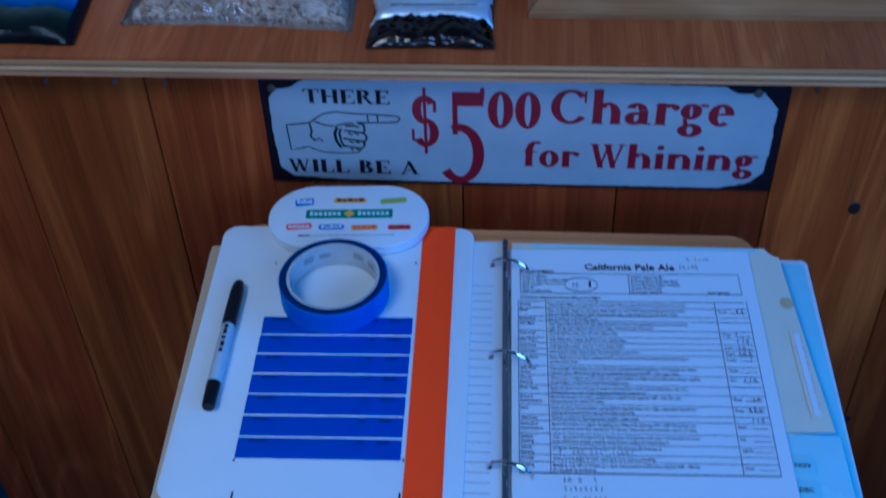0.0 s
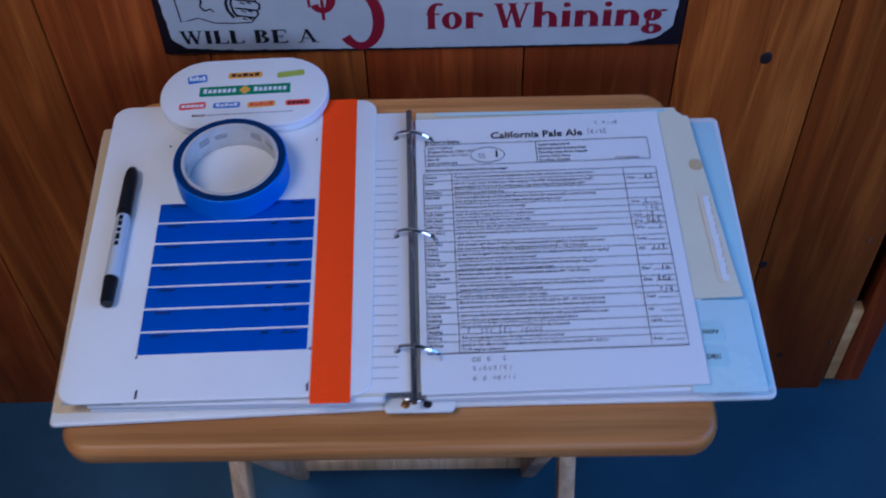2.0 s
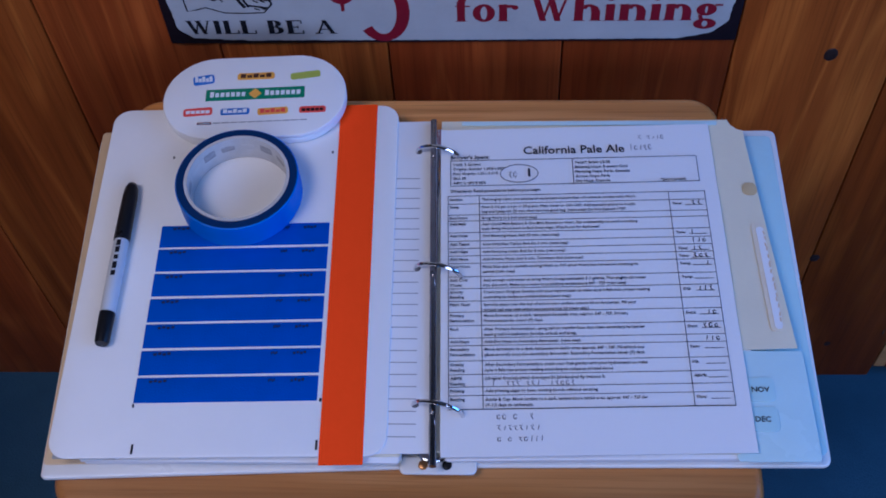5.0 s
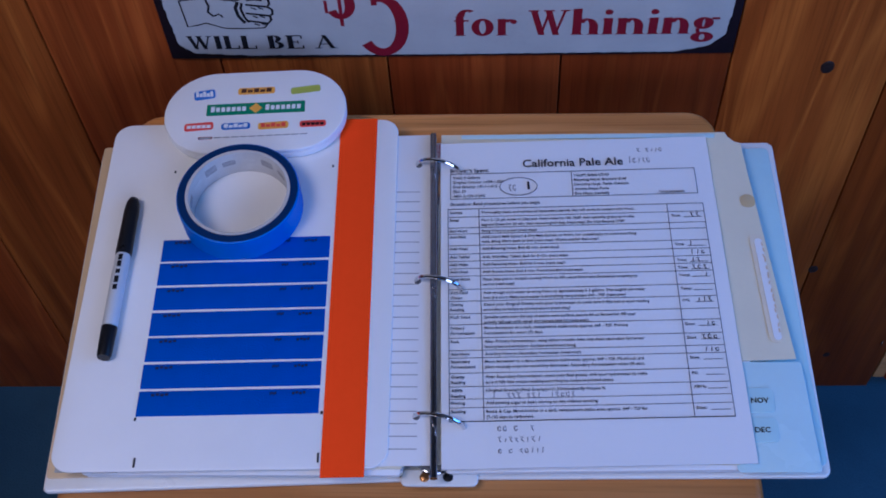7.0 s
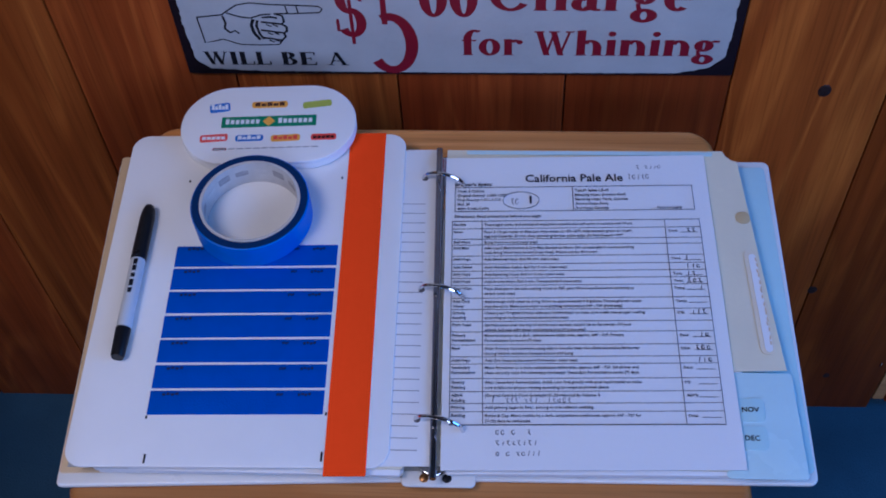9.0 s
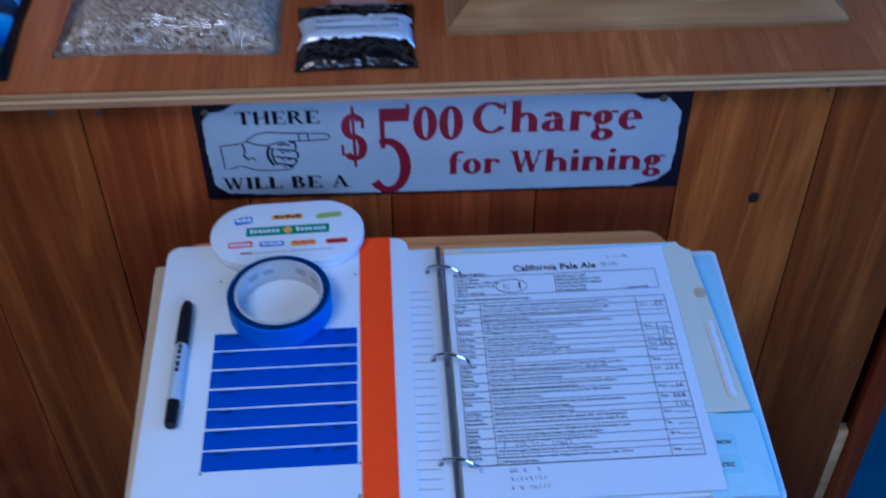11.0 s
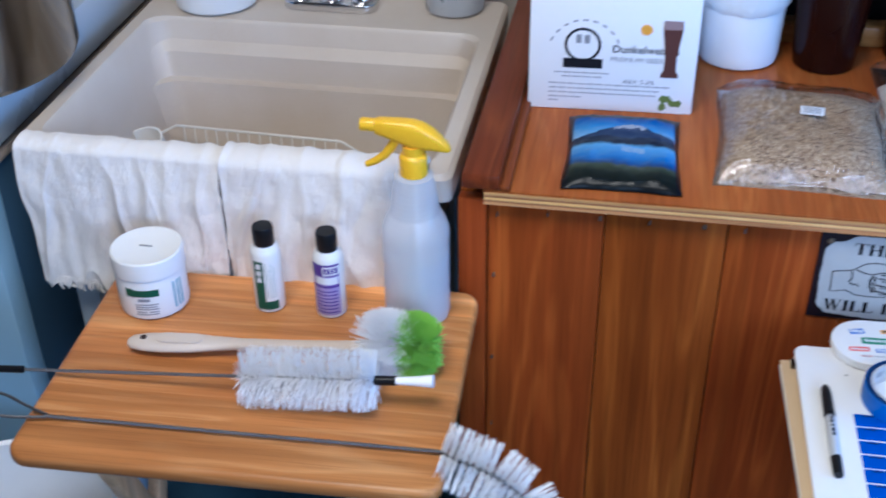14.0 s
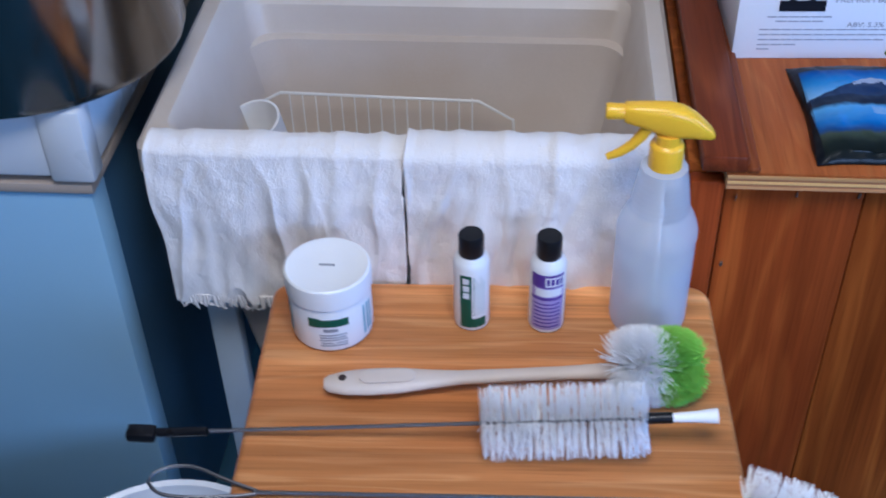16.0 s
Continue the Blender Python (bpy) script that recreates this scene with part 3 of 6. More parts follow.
part("spine_rod", tube([(-0.004, 0.139, 0.0245), (0.003, -0.15, 0.0215)], 0.0026, 10), DARKSTEEL, binder, "dark steel ring rail")
part("spine_foot", slab(0.052, 0.012, 0.003, 0.004, 0.001), VINYL, binder, m=pose(0.006, -0.1435, 0.0052))
for x, c in ((-0.004, BRASSY), (0.012, BLACK)):
    part("rivet", lathe([(0.0034, 0), (0.003, 0.0012), (0.0012, 0.0018)], 16), c, binder, m=pose(x, -0.1435, 0.0083))
for y in (0.107, 0.0, -0.109):
    pts = [(0.0 + 0.017 * math.cos(radians(a)), -0.004 * math.cos(radians(a)), 0.0205 + 0.0125 * math.sin(radians(a))) for a in range(-20, 201, 20)]
    part("ring", tube(pts, 0.0015, 8), CHROME, binder, m=pose(0.003 - 0.022 * y, y, 0))
    part("punched_hole", lathe([(0.0026, 0), (0.0024, 0.0003)], 16), INKHOLE, binder, m=pose(0.003 - 0.022 * y - 0.0155, y + 0.004, 0.0214))
# lined page beside the rings and the pocket folder under the recipe
part("lined_page", slab(0.052, 0.282, 0.0008, 0.002, 0.0003), PAPER, binder, m=pose(-0.026, 0.0, 0.0206, 0, 0, 1.2))
INKGREY = plain("grey_ink", (0.30, 0.30, 0.32), 0.7, bump=0)
for i in range(24):
    y = 0.085 - 0.0093 * i
    part("ruled_line", boxed(-0.012, -0.0003, 0, 0.012, 0.0003, 0.0002), INKGREY, binder, m=pose(-0.0235 - 0.02 * y, y, 0.0214))


def sheet_of(pts, thick):
    """A thin sheet of the given outline."""
    bm = bmesh.new()
    skin(bm, [[(x, y, z) for x, y in pts] for z in (0, thick)])
    return bm


part("pocket_folder", sheet_of([(0.002, 0.144), (0.2265, 0.144), (0.2285, 0.139), (0.233, 0.1345), (0.2375, 0.133), (0.240, 0.10), (0.2435, 0.058), (0.248, 0.002), (0.2535, -0.059), (0.21, -0.0605), (0.205, -0.138), (0.002, -0.138)], 0.0009), CREAM, binder, "cream card pocket folder with a worn tab", m=pose(0, 0, 0.0167))
part("clear_sleeve", slab(0.056, 0.270, 0.0008, 0.004, 0.0003), TEAL, binder, "pale teal plastic sleeve", m=pose(0.2355, 0.001, 0.0058, 0, 0, 1.0))
part("sleeve_flap", slab(0.056, 0.082, 0.0006, 0.003, 0.0002), SLEEVE, binder, m=pose(0.2305, -0.1015, 0.0152, 0, 3, 1.5))
part("sleeve_top", slab(0.2, 0.004, 0.0006, 0.001, 0.0002), SLEEVE, binder, "clear pocket edge above the page", m=pose(0.118, 0.1405, 0.0182, 0, 0, -0.3))
SLOT = pose(0.2405, -0.0005, 0.0178, 0, 0, 2.6)
part("slot_edge", sheet_of(rrect(0.0105, 0.092, 0.005, 6), 0.0005), SLOTCARD, binder, "torn cream edge of the finger slot", m=SLOT)
part("slot_inside", sheet_of(rrect(0.0055, 0.086, 0.0026, 6), 0.0004), PAPER, binder, m=SLOT @ pose(0.0006, -0.001, 0.0005))
torn = random.Random(5)
for k in range(16):
    part("torn_fibre", boxed(-0.0005, -0.0016, 0, 0.0005, 0.0016, 0.0002), MANILA, binder, m=SLOT @ pose(0.0029 + torn.uniform(-0.0004, 0.0004), 0.036 - 0.0048 * k + torn.uniform(-0.0015, 0.0015), 0.0009, 0, 0, torn.uniform(-12, 12)))
part("stain", slab(0.011, 0.012, 0.0003, 0.005, 0.0001), STAIN, binder, m=pose(0.2365, 0.0765, 0.0178))
part("pocket_corner", sheet_of([(-0.253, -0.1455), (-0.21, -0.1455), (-0.217, -0.139), (-0.253, -0.137)], 0.0008), GREYFILM, binder, "grey clear pocket corner", m=pose(0, 0, 0.0195))
part("corner_clip", boxed(-0.002, -0.006, 0, 0.002, 0.006, 0.007, bev=0.0008), BLACK, binder, "small black clip", m=pose(-0.2615, 0.134, 0.0065))

# ---- white board with tape strips ----
BLUETAPE = plain("blue_masking_tape", (0.006, 0.085, 0.50), 0.6, vary=0.14, scale=60, bump=0.35, fine=900, spec=0.2)
BLUEEDGE = plain("dark_blue_tape_edge", (0.006, 0.03, 0.115), 0.7, vary=0.2, scale=80, bump=0.2, spec=0.15)
ORANGE = plain("orange_tape", (1.0, 0.075, 0.0), 0.9, vary=0.05, scale=30, bump=0.15, spec=0.0)
board = thing("plastic_board", -0.127, -0.247, 0.6935, "white plastic board with rows of tape strips", "board", 0.9)
part("board_sheet", slab(0.229, 0.3, 0.0022, 0.014, 0.0008, 0, 7), WHITE, board)
for k in range(7):
    y = 0.0365 - 0.0212 * k
    x = 0.0025
    bm = slab(0.1265, 0.0192, 0.0003, 0.0004, 0.0001, n=1)
    part("tape_strip", bm, BLUETAPE, board, "blue masking tape strip", m=pose(x, y - 0.0095, 0.0023, 0, 0, 0.4 + random.uniform(-0.2, 0.2)))
part("orange_strip", slab(0.0295, 0.307, 0.0004, 0.0004, 0.0001, n=1), ORANGE, board, "bright orange tape strip", m=pose(0.0835, -0.003, 0.0023, 0, 0, 0.3))
INK = plain("black_ink", (0.012, 0.012, 0.016), 0.7, bump=0, spec=0.12)
for x, y, h in ((-0.0565, -0.144, 0.007), (0.0675, -0.142, 0.007), (-0.0605, -0.112, 0.0025), (0.068, -0.109, 0.0025), (-0.0605, 0.101, 0.002), (0.064, 0.1035, 0.002)):
    part("pen_mark", boxed(-0.0007, -h / 2, 0, 0.0007, h / 2, 0.0003), INK, board, m=pose(x, y, 0.0023))
NAVY = plain("navy_ink", (0.004, 0.012, 0.08), 0.6, bump=0)
for k in range(7):
    for dx, w in ((-0.048, 0.013), (0.031, 0.005), (0.049, 0.010)):
        bm = bmesh.new()
        for q in range(4):
            box(bm, -w / 2 + w * q / 4, -0.0012 + 0.0006 * (q % 2), 0, -w / 2 + w * (q + 0.75) / 4, 0.0008 + 0.0006 * (q % 2), 0.0002)
        part("small_print", bm, NAVY, board, m=pose(0.0025 + dx, 0.0365 - 0.0212 * k - 0.0032, 0.0027))

# ---- roll of tape ----
# Lighter copy of BLUETAPE, with the light on the roll's side painted in.
ROLLBLUE = plain("side_lit_blue_tape", (0.016, 0.15, 0.62), 0.5, vary=0.1, scale=60, bump=0.2, fine=900)
COREPRINT = plain("faded_core_print", (0.42, 0.40, 0.40), 0.5, vary=0.4, scale=200, bump=0)
TAPECORE = plain("grey_card_core", (0.60, 0.58, 0.56), 0.5, vary=0.2, scale=70, bump=0.1)
roll = thing("tape_roll", -0.131, -0.184, 0.6962, "roll of blue masking tape lying flat", "tape roll", -10)
part("tape_body", lathe([(0.0395, 0.0003), (0.0456, 0.0), (0.0464, 0.0006), (0.0464, 0.0224), (0.0456, 0.023), (0.0395, 0.0227)], 72, cap0=False, cap1=False), ROLLBLUE, roll)
part("tape_face", lathe([(0.0396, 0.0229), (0.0399, 0.0234), (0.0451, 0.0234), (0.0455, 0.0229)], 72, cap0=False, cap1=False), BLUEEDGE, roll, "dark edge of the wound tape")
part("core", lathe([(0.0372, 0.0), (0.0396, 0.0), (0.0396, 0.0236), (0.0372, 0.0236), (0.0372, 0.0)], 72, cap0=False, cap1=False), TAPECORE, roll, "printed grey card core")
for a in range(0, 360, 24):
    bm = boxed(-0.006, -0.0002, -0.002, 0.006, 0.0002, 0.003 if a % 72 else 0.005)
    part("print_bar", bm, TAPECORE if a % 72 == 24 else COREPRINT, roll, m=pose(0.0370 * math.cos(radians(a)), 0.0370 * math.sin(radians(a)), 0.0125, 0, 0, a + 90))

# ---- marker pen ----
pen = thing("marker_pen", -0.215, -0.247, 0.7012, "black capped permanent marker with grey barrel", "marker", 0.5)
LAY = pose(0, 0, 0, -90, 0, 0)
part("barrel", lathe([(0.0048, -0.044), (0.0056, -0.042), (0.0058, 0.0), (0.0055, 0.022)], 24), plain("grey_barrel", (0.55, 0.57, 0.60), 0.3, vary=0.06, bump=0), pen, m=LAY)
part("cap", lathe([(0.0058, 0.018), (0.0061, 0.02), (0.0058, 0.058), (0.005, 0.066), (0.0035, 0.07), (0.002, 0.071)], 24), BLACK, pen, m=LAY)
part("end_plug", lathe([(0.0045, -0.068), (0.0052, -0.066), (0.0058, -0.0435)], 24), BLACK, pen, m=LAY)
for k in range(5):
    part("small_print", boxed(-0.0016, -0.0028 + 0.0007 * (k % 3), 0, 0.0016, 0.0022 + 0.0007 * (k % 2), 0.0002), INK, pen, m=pose(0.0002, 0.014 - 0.0066 * k, 0.0056))

# ---- oval pill case ----
oval = thing("pill_case", -0.1295, -0.0945, 0.6962, "white oval plastic pill case with coloured marks", "pill case", 2.6)
part("case_body", slab(0.146, 0.083, 0.0075, 0.0415, 0.002, 0, 16), WHITE, oval)
part("case_lid", slab(0.1465, 0.0835, 0.0035, 0.0415, 0.0012, 0.0078, 16), WHITE, oval)
OZ = 0.0114
def mark(name, pts, colour, parent, m, z=0.0003):
    bm = bmesh.new()
    skin(bm, [[(x, y, 0) for x, y in pts], [(x, y, z) for x, y in pts]])
    return part(name, bm, colour, parent, m=m)
GREEN = plain("print_green", (0.015, 0.22, 0.10), 0.45, bump=0, vary=0.05)
BLUEP = plain("print_blue", (0.03, 0.16, 0.55), 0.45, bump=0, vary=0.05)
REDP = plain("print_red", (0.75, 0.07, 0.05), 0.45, bump=0, vary=0.05)
GOLD = plain("print_gold", (0.85, 0.42, 0.04), 0.45, bump=0, vary=0.08)
BROWNP = plain("print_brown", (0.07, 0.02, 0.01), 0.5, bump=0, vary=0.1)
LIME = plain("print_lime", (0.42, 0.48, 0.06), 0.45, bump=0, vary=0.08)
def R(w, h, r=0.0006):
    return rrect(w, h, r, 3)
mark("printed_mark", R(0.079, 0.0115), GREEN, oval, pose(0.0005, 0.002, OZ))
for sx in (-1, 1):
    for k in range(7):
        part("small_print", boxed(-0.0015, -0.0022, 0, 0.0015, 0.0022 + (0.001 if k == 0 else 0), 0.0002), PAPER, oval, m=pose(sx * 0.022 + 0.0042 * (k - 3) + 0.0005, 0.002, OZ + 0.0003))
mark("printed_mark", [(0, 0.0052), (0.0052, 0), (0, -0.0052), (-0.0052, 0)], GOLD, oval, pose(0.0005, 0.002, OZ + 0.0003))
for x, y, w, h, c, tilt in ((-0.042, 0.0185, 0.017, 0.011, BLUEP, 8), (0.0, 0.0205, 0.03, 0.008, GOLD, 0), (0.04, 0.0195, 0.024, 0.008, LIME, 6), (-0.044, -0.0145, 0.023, 0.009, REDP, 3),
                            (-0.0145, -0.0155, 0.023, 0.0075, BLUEP, 0), (0.0155, -0.0165, 0.024, 0.008, GOLD, 2), (0.047, -0.0165, 0.021, 0.0075, REDP, 0), (-0.038, -0.0265, 0.011, 0.0022, REDP, 0)):
    mark("printed_mark", R(w, h * 0.85, 0.002), c, oval, pose(x, y, OZ, 0, 0, tilt))
    for k in range(0 if c == LIME else 5):
        part("small_print", boxed(-w * 0.07, -h * 0.17, 0, w * 0.07, h * (0.17 if k % 2 or c == REDP else 0.34), 0.0002), INK if x > 0.04 else PAPER if c in (REDP, BLUEP) else BROWNP if y > 0 else REDP, oval, m=pose(x + w * 0.17 * (k - 2), y - 0.0003, OZ + 0.0003, 0, 0, tilt))
for k in range(11):
    part("small_print", boxed(-0.0028, -0.0004, 0, 0.0028, 0.0004, 0.0002), INKGREY, oval, m=pose(-0.028 + 0.0068 * k, -0.0265, OZ))


# ---- lettering ----
def font_mesh(s, width=None, height=None, bold=0.0, left=True):
    """Text in the built-in font as a thin flat mesh, scaled to its width or cap height, lower left corner at 0."""
    cu = bpy.data.curves.new("text", "FONT")
    cu.body, cu.size, cu.extrude, cu.offset, cu.resolution_u = s, 1.0, 0.01, bold, 2
    ob = bpy.data.objects.new("text", cu)
    me = bpy.data.meshes.new_from_object(ob)
    bpy.data.objects.remove(ob)
    co = np.empty(len(me.vertices) * 3)
    me.vertices.foreach_get("co", co)
    co = co.reshape(-1, 3)
    x0, x1 = co[:, 0].min(), co[:, 0].max()
    sx = width / (x1 - x0) if width else None
    sy = height / 0.69 if height else sx
    sx = sx or sy
    co[:, 0] = (co[:, 0] - x0) * sx
    co[:, 1] *= sy
    co[:, 2] = np.where(co[:, 2] > 0, 0.0002, 0.0)
    me.vertices.foreach_set("co", co.ravel())
    return me


def words(s, material, parent, m, width=None, height=None, bold=0.0, name="lettering"):
    me = font_mesh(s, width, height, bold)
    me.materials.clear()
    me.materials.append(material)
    ob = part(name, me, None, parent, m=m)
    return ob


# Roman capitals and small letters from stems, bowls, bars and slanted strokes
def glyph(ch):
    S, B, D, O = [], [], [], []          # stems, bars, diagonals, bowls
    adv = 0.8
    stem = lambda x, y0=0.0, y1=1.0, foot=1, head=1: S.append((x, y0, y1, foot, head))
    if ch == "T":
        stem(0.42, head=0), B.extend(((0.02, 0.82, 0.93, 1), (0.02, 0.08, 0.74, 1), (0.76, 0.82, 0.74, 1)))
        adv = 0.86
    elif ch == "H":
        stem(0.2), stem(0.76), B.append((0.2, 0.76, 0.47, 0.54))
        adv = 0.98
    elif ch == "E":
        stem(0.2), B.extend(((0.03, 0.7, 0.93, 1), (0.03, 0.74, 0, 0.07), (0.2, 0.54, 0.47, 0.53), (0.65, 0.71, 0.75, 1), (0.69, 0.75, 0, 0.25), (0.49, 0.54, 0.38, 0.62)))
    elif ch == "R":
        stem(0.2), O.append((0.38, 0.75, 0.32, 0.25, -90, 90)), B.extend(((0.2, 0.39, 0.94, 1), (0.2, 0.39, 0.5, 0.56), (0.66, 0.92, 0, 0.05))), D.append((0.44, 0.52, 0.76, 0, 0.18))
        adv = 0.94
    elif ch == "W":
        D.extend(((0.14, 1, 0.36, 0, 0.17), (0.34, 0, 0.56, 1, 0.07), (0.52, 1, 0.74, 0, 0.17), (0.72, 0, 0.96, 1, 0.07))), B.extend(((0.0, 0.28, 0.95, 1), (0.4, 0.68, 0.95, 1), (0.84, 1.08, 0.95, 1)))
        adv = 1.1
    elif ch == "I":
        stem(0.2)
        adv = 0.4
    elif ch == "L":
        stem(0.2), B.extend(((0.03, 0.68, 0, 0.07), (0.62, 0.68, 0, 0.27)))
        adv = 0.72
    elif ch == "B":
        stem(0.2), O.extend(((0.36, 0.76, 0.28, 0.24, -90, 90), (0.38, 0.27, 0.33, 0.27, -90, 90))), B.extend(((0.2, 0.37, 0.94, 1), (0.2, 0.37, 0.49, 0.55), (0.2, 0.39, 0, 0.06)))
        adv = 0.8
    elif ch == "A":
        D.extend(((0.14, 0, 0.44, 1, 0.07), (0.42, 1, 0.76, 0, 0.18))), B.extend(((0.25, 0.64, 0.3, 0.36), (0.0, 0.3, 0, 0.05), (0.6, 0.94, 0, 0.05)))
        adv = 0.96
    elif ch == "$":
        O.extend(((0.4, 0.72, 0.31, 0.28, 30, 268), (0.4, 0.27, 0.33, 0.29, -150, 92))), B.extend(((0.36, 0.44, -0.16, 1.15), (0.6, 0.68, 0.68, 0.9), (0.06, 0.13, 0.1, 0.34)))
        adv = 0.84
    elif ch == "5":
        B.extend(((0.2, 0.76, 0.83, 0.99), (0.17, 0.27, 0.5, 0.99), (0.7, 0.78, 0.9, 1.04))), O.append((0.3, 0.27, 0.48, 0.36, -140, 112))
        adv = 0.84
    elif ch == "0":
        O.append((0.3, 0.5, 0.3, 0.5, 0, 360))
        adv = 0.64
    elif ch == "C":
        O.append((0.5, 0.5, 0.48, 0.52, 38, 322)), B.append((0.82, 0.88, 0.62, 0.98))
        adv = 0.98
    elif ch in "hn":
        stem(0.18, 0, 1.04 if ch == "h" else 0.66, 1, 2), O.append((0.43, 0.36, 0.29, 0.3, 0, 150)), S.append((0.62, 0, 0.4, 1, 0))
        adv = 0.81
    elif ch == "i":
        stem(0.18, 0, 0.66, 1, 2), O.append((0.18, 0.9, 0.105, 0.105, 0, 360))
        adv = 0.37
    elif ch == "r":
        stem(0.18, 0, 0.66, 1, 2), O.extend(((0.4, 0.42, 0.24, 0.23, 35, 140), (0.52, 0.54, 0.09, 0.09, 0, 360)))
        adv = 0.6
    elif ch == "a":
        S.append((0.48, 0.02, 0.44, 0, 0)), O.extend(((0.31, 0.45, 0.25, 0.21, 0, 165), (0.29, 0.19, 0.26, 0.2, 60, 330))), B.append((0.5, 0.68, 0, 0.06))
        adv = 0.72
    elif ch == "g":
        O.extend(((0.3, 0.43, 0.26, 0.24, 0, 360), (0.32, -0.14, 0.3, 0.21, 0, 360))), D.append((0.16, 0.22, 0.2, 0.04, 0.1)), B.append((0.5, 0.7, 0.57, 0.65))
        adv = 0.7
    elif ch == "e":
        O.append((0.33, 0.33, 0.31, 0.34, 0, 312)), B.append((0.12, 0.58, 0.33, 0.39))
        adv = 0.68
    elif ch == "f":
        stem(0.2, 0, 0.78, 1, 0), O.append((0.42, 0.77, 0.3, 0.27, 50, 180)), B.append((0.04, 0.46, 0.57, 0.63))
        adv = 0.52
    elif ch == "o":
        O.append((0.33, 0.33, 0.32, 0.35, 0, 360))
        adv = 0.7
    else:
        adv = 0.4
    return S, B, D, O, adv


def roman(text, x0, x1, y0, cap, material, parent, name, base, grow=0.0):
    """A line of bold Roman letters from x0 to x1 with its foot at y0 and capitals of height cap."""
    bm, pen_x, items = bmesh.new(), 0.0, []
    for ch in text:
        g = glyph(ch)
        items.append((pen_x, g))
        pen_x += g[4]
    sx = (x1 - x0) / pen_x
    lift = [0.0]

    def flat(pts):
        lift[0] += 0.000012 if not grow else 0.000002
        z = (0.0003 if not grow else 0.0001) + lift[0]
        mx, my = sum(p[0] for p in pts) / len(pts), sum(p[1] for p in pts) / len(pts)
        vs = [bm.verts.new((x0 + px * sx + math.copysign(grow, px - mx), y0 + py * cap + math.copysign(grow, py - my), z)) for px, py in pts]
        bm.faces.new(vs)

    for off, (S, B, D, O, adv) in items:
        for x, a, b, foot, head in S:
            x += off
            flat(((x - 0.115, a), (x + 0.115, a), (x + 0.115, b), (x - 0.115, b)))
            if foot:
                flat(((x - 0.18, a), (x + 0.18, a), (x + 0.09, a + 0.06), (x - 0.09, a + 0.06)))
            if head == 1:
                flat(((x - 0.09, b - 0.06), (x + 0.09, b - 0.06), (x + 0.18, b), (x - 0.18, b)))
            if head == 2:
                flat(((x - 0.17, b - 0.07), (x, b - 0.07), (x + 0.085, b + 0.02), (x - 0.1, b - 0.03)))
        for a, b, c, d in B:
            flat(((off + a, c), (off + b, c), (off + b, d), (off + a, d)))
        for ax, ay, bx, by, w in D:
            flat(((off + ax - w / 2, ay), (off + ax + w / 2, ay), (off + bx + w / 2, by), (off + bx - w / 2, by)))
        for cx, cy, rx, ry, a0, a1 in O:
            n = 20
            solid = rx < 0.12
            lift[0] += 0.000012 if not grow else 0.000002
            z = (0.0003 if not grow else 0.0001) + lift[0]
            prev = None
            for i in range(n + 1):
                a = radians(a0 + (a1 - a0) * i / n)
                c, s = math.cos(a), math.sin(a)
                ix, iy = (0.001, 0.001) if solid else (max(0.03, rx - 0.225), max(0.05, ry - 0.088))
                pair = [bm.verts.new((x0 + (off + cx + q * c) * sx + e * c, y0 + (cy + p * s) * cap + e * s, z)) for q, p, e in ((rx, ry, grow), (ix, iy, 0 if solid else -grow))]
                if prev:
                    bm.faces.new((prev[0], pair[0], pair[1], prev[1]))
                prev = pair
    return part(name, bm, material, parent, m=base)


# ---- enamel sign ----
SIGNDARK = plain("dark_worn_enamel", (0.016, 0.008, 0.012), 0.5, vary=0.5, scale=60, bump=0.15, spec=0.2)
SIGNFACE = plain("off_white_enamel", (0.54, 0.54, 0.51), 0.4, vary=0.12, scale=18, bump=0.08, dirt=(0.40, 0.40, 0.38))
SIGNRED = plain("crimson_print", (0.24, 0.005, 0.020), 0.4, vary=0.15, scale=50, bump=0.02)
SW, SH = 0.485, 0.129
sign = thing("tin_sign", 0.0235, -0.0012, 0.6695, "cream tin sign about a charge for whining", "sign", 0)
STAND = pose(-SW / 2, 0, 0, 90, 0.3, 0)
part("plate", slab(SW, SH, 0.0012, 0.002, 0.0004), SIGNDARK, sign, "worn dark bordered plate", m=STAND @ pose(SW / 2, SH / 2, 0))


def sign_face():
    bm = bmesh.new()
    pts = []
    path = [(0.085, 0.945), (0.5, 0.965), (0.88, 0.95), (0.905, 0.89), (0.955, 0.90), (0.984, 0.76), (0.984, 0.4), (0.98, 0.18), (0.955, 0.08), (0.90, 0.025), (0.5, 0.022), (0.14, 0.03), (0.045, 0.055), (0.02, 0.14), (0.014, 0.5), (0.016, 0.78), (0.03, 0.86), (0.06, 0.88)]
    for (ax, ay), (bx, by) in zip(path, path[1:] + path[:1]):
        n = max(2, int(math.hypot((bx - ax) * SW, (by - ay) * SH) / 0.003))
        for i in range(n):
            u, v = ax + (bx - ax) * i / n, ay + (by - ay) * i / n
            pts.append((u * SW + 0.0012 * noise.noise((u * 90, v * 40, 1)), v * SH + 0.001 * noise.noise((u * 90, v * 40, 9))))
    skin(bm, [[(x, y, 0.0012) for x, y in pts], [(x, y, 0.0015) for x, y in pts]])
    return bm


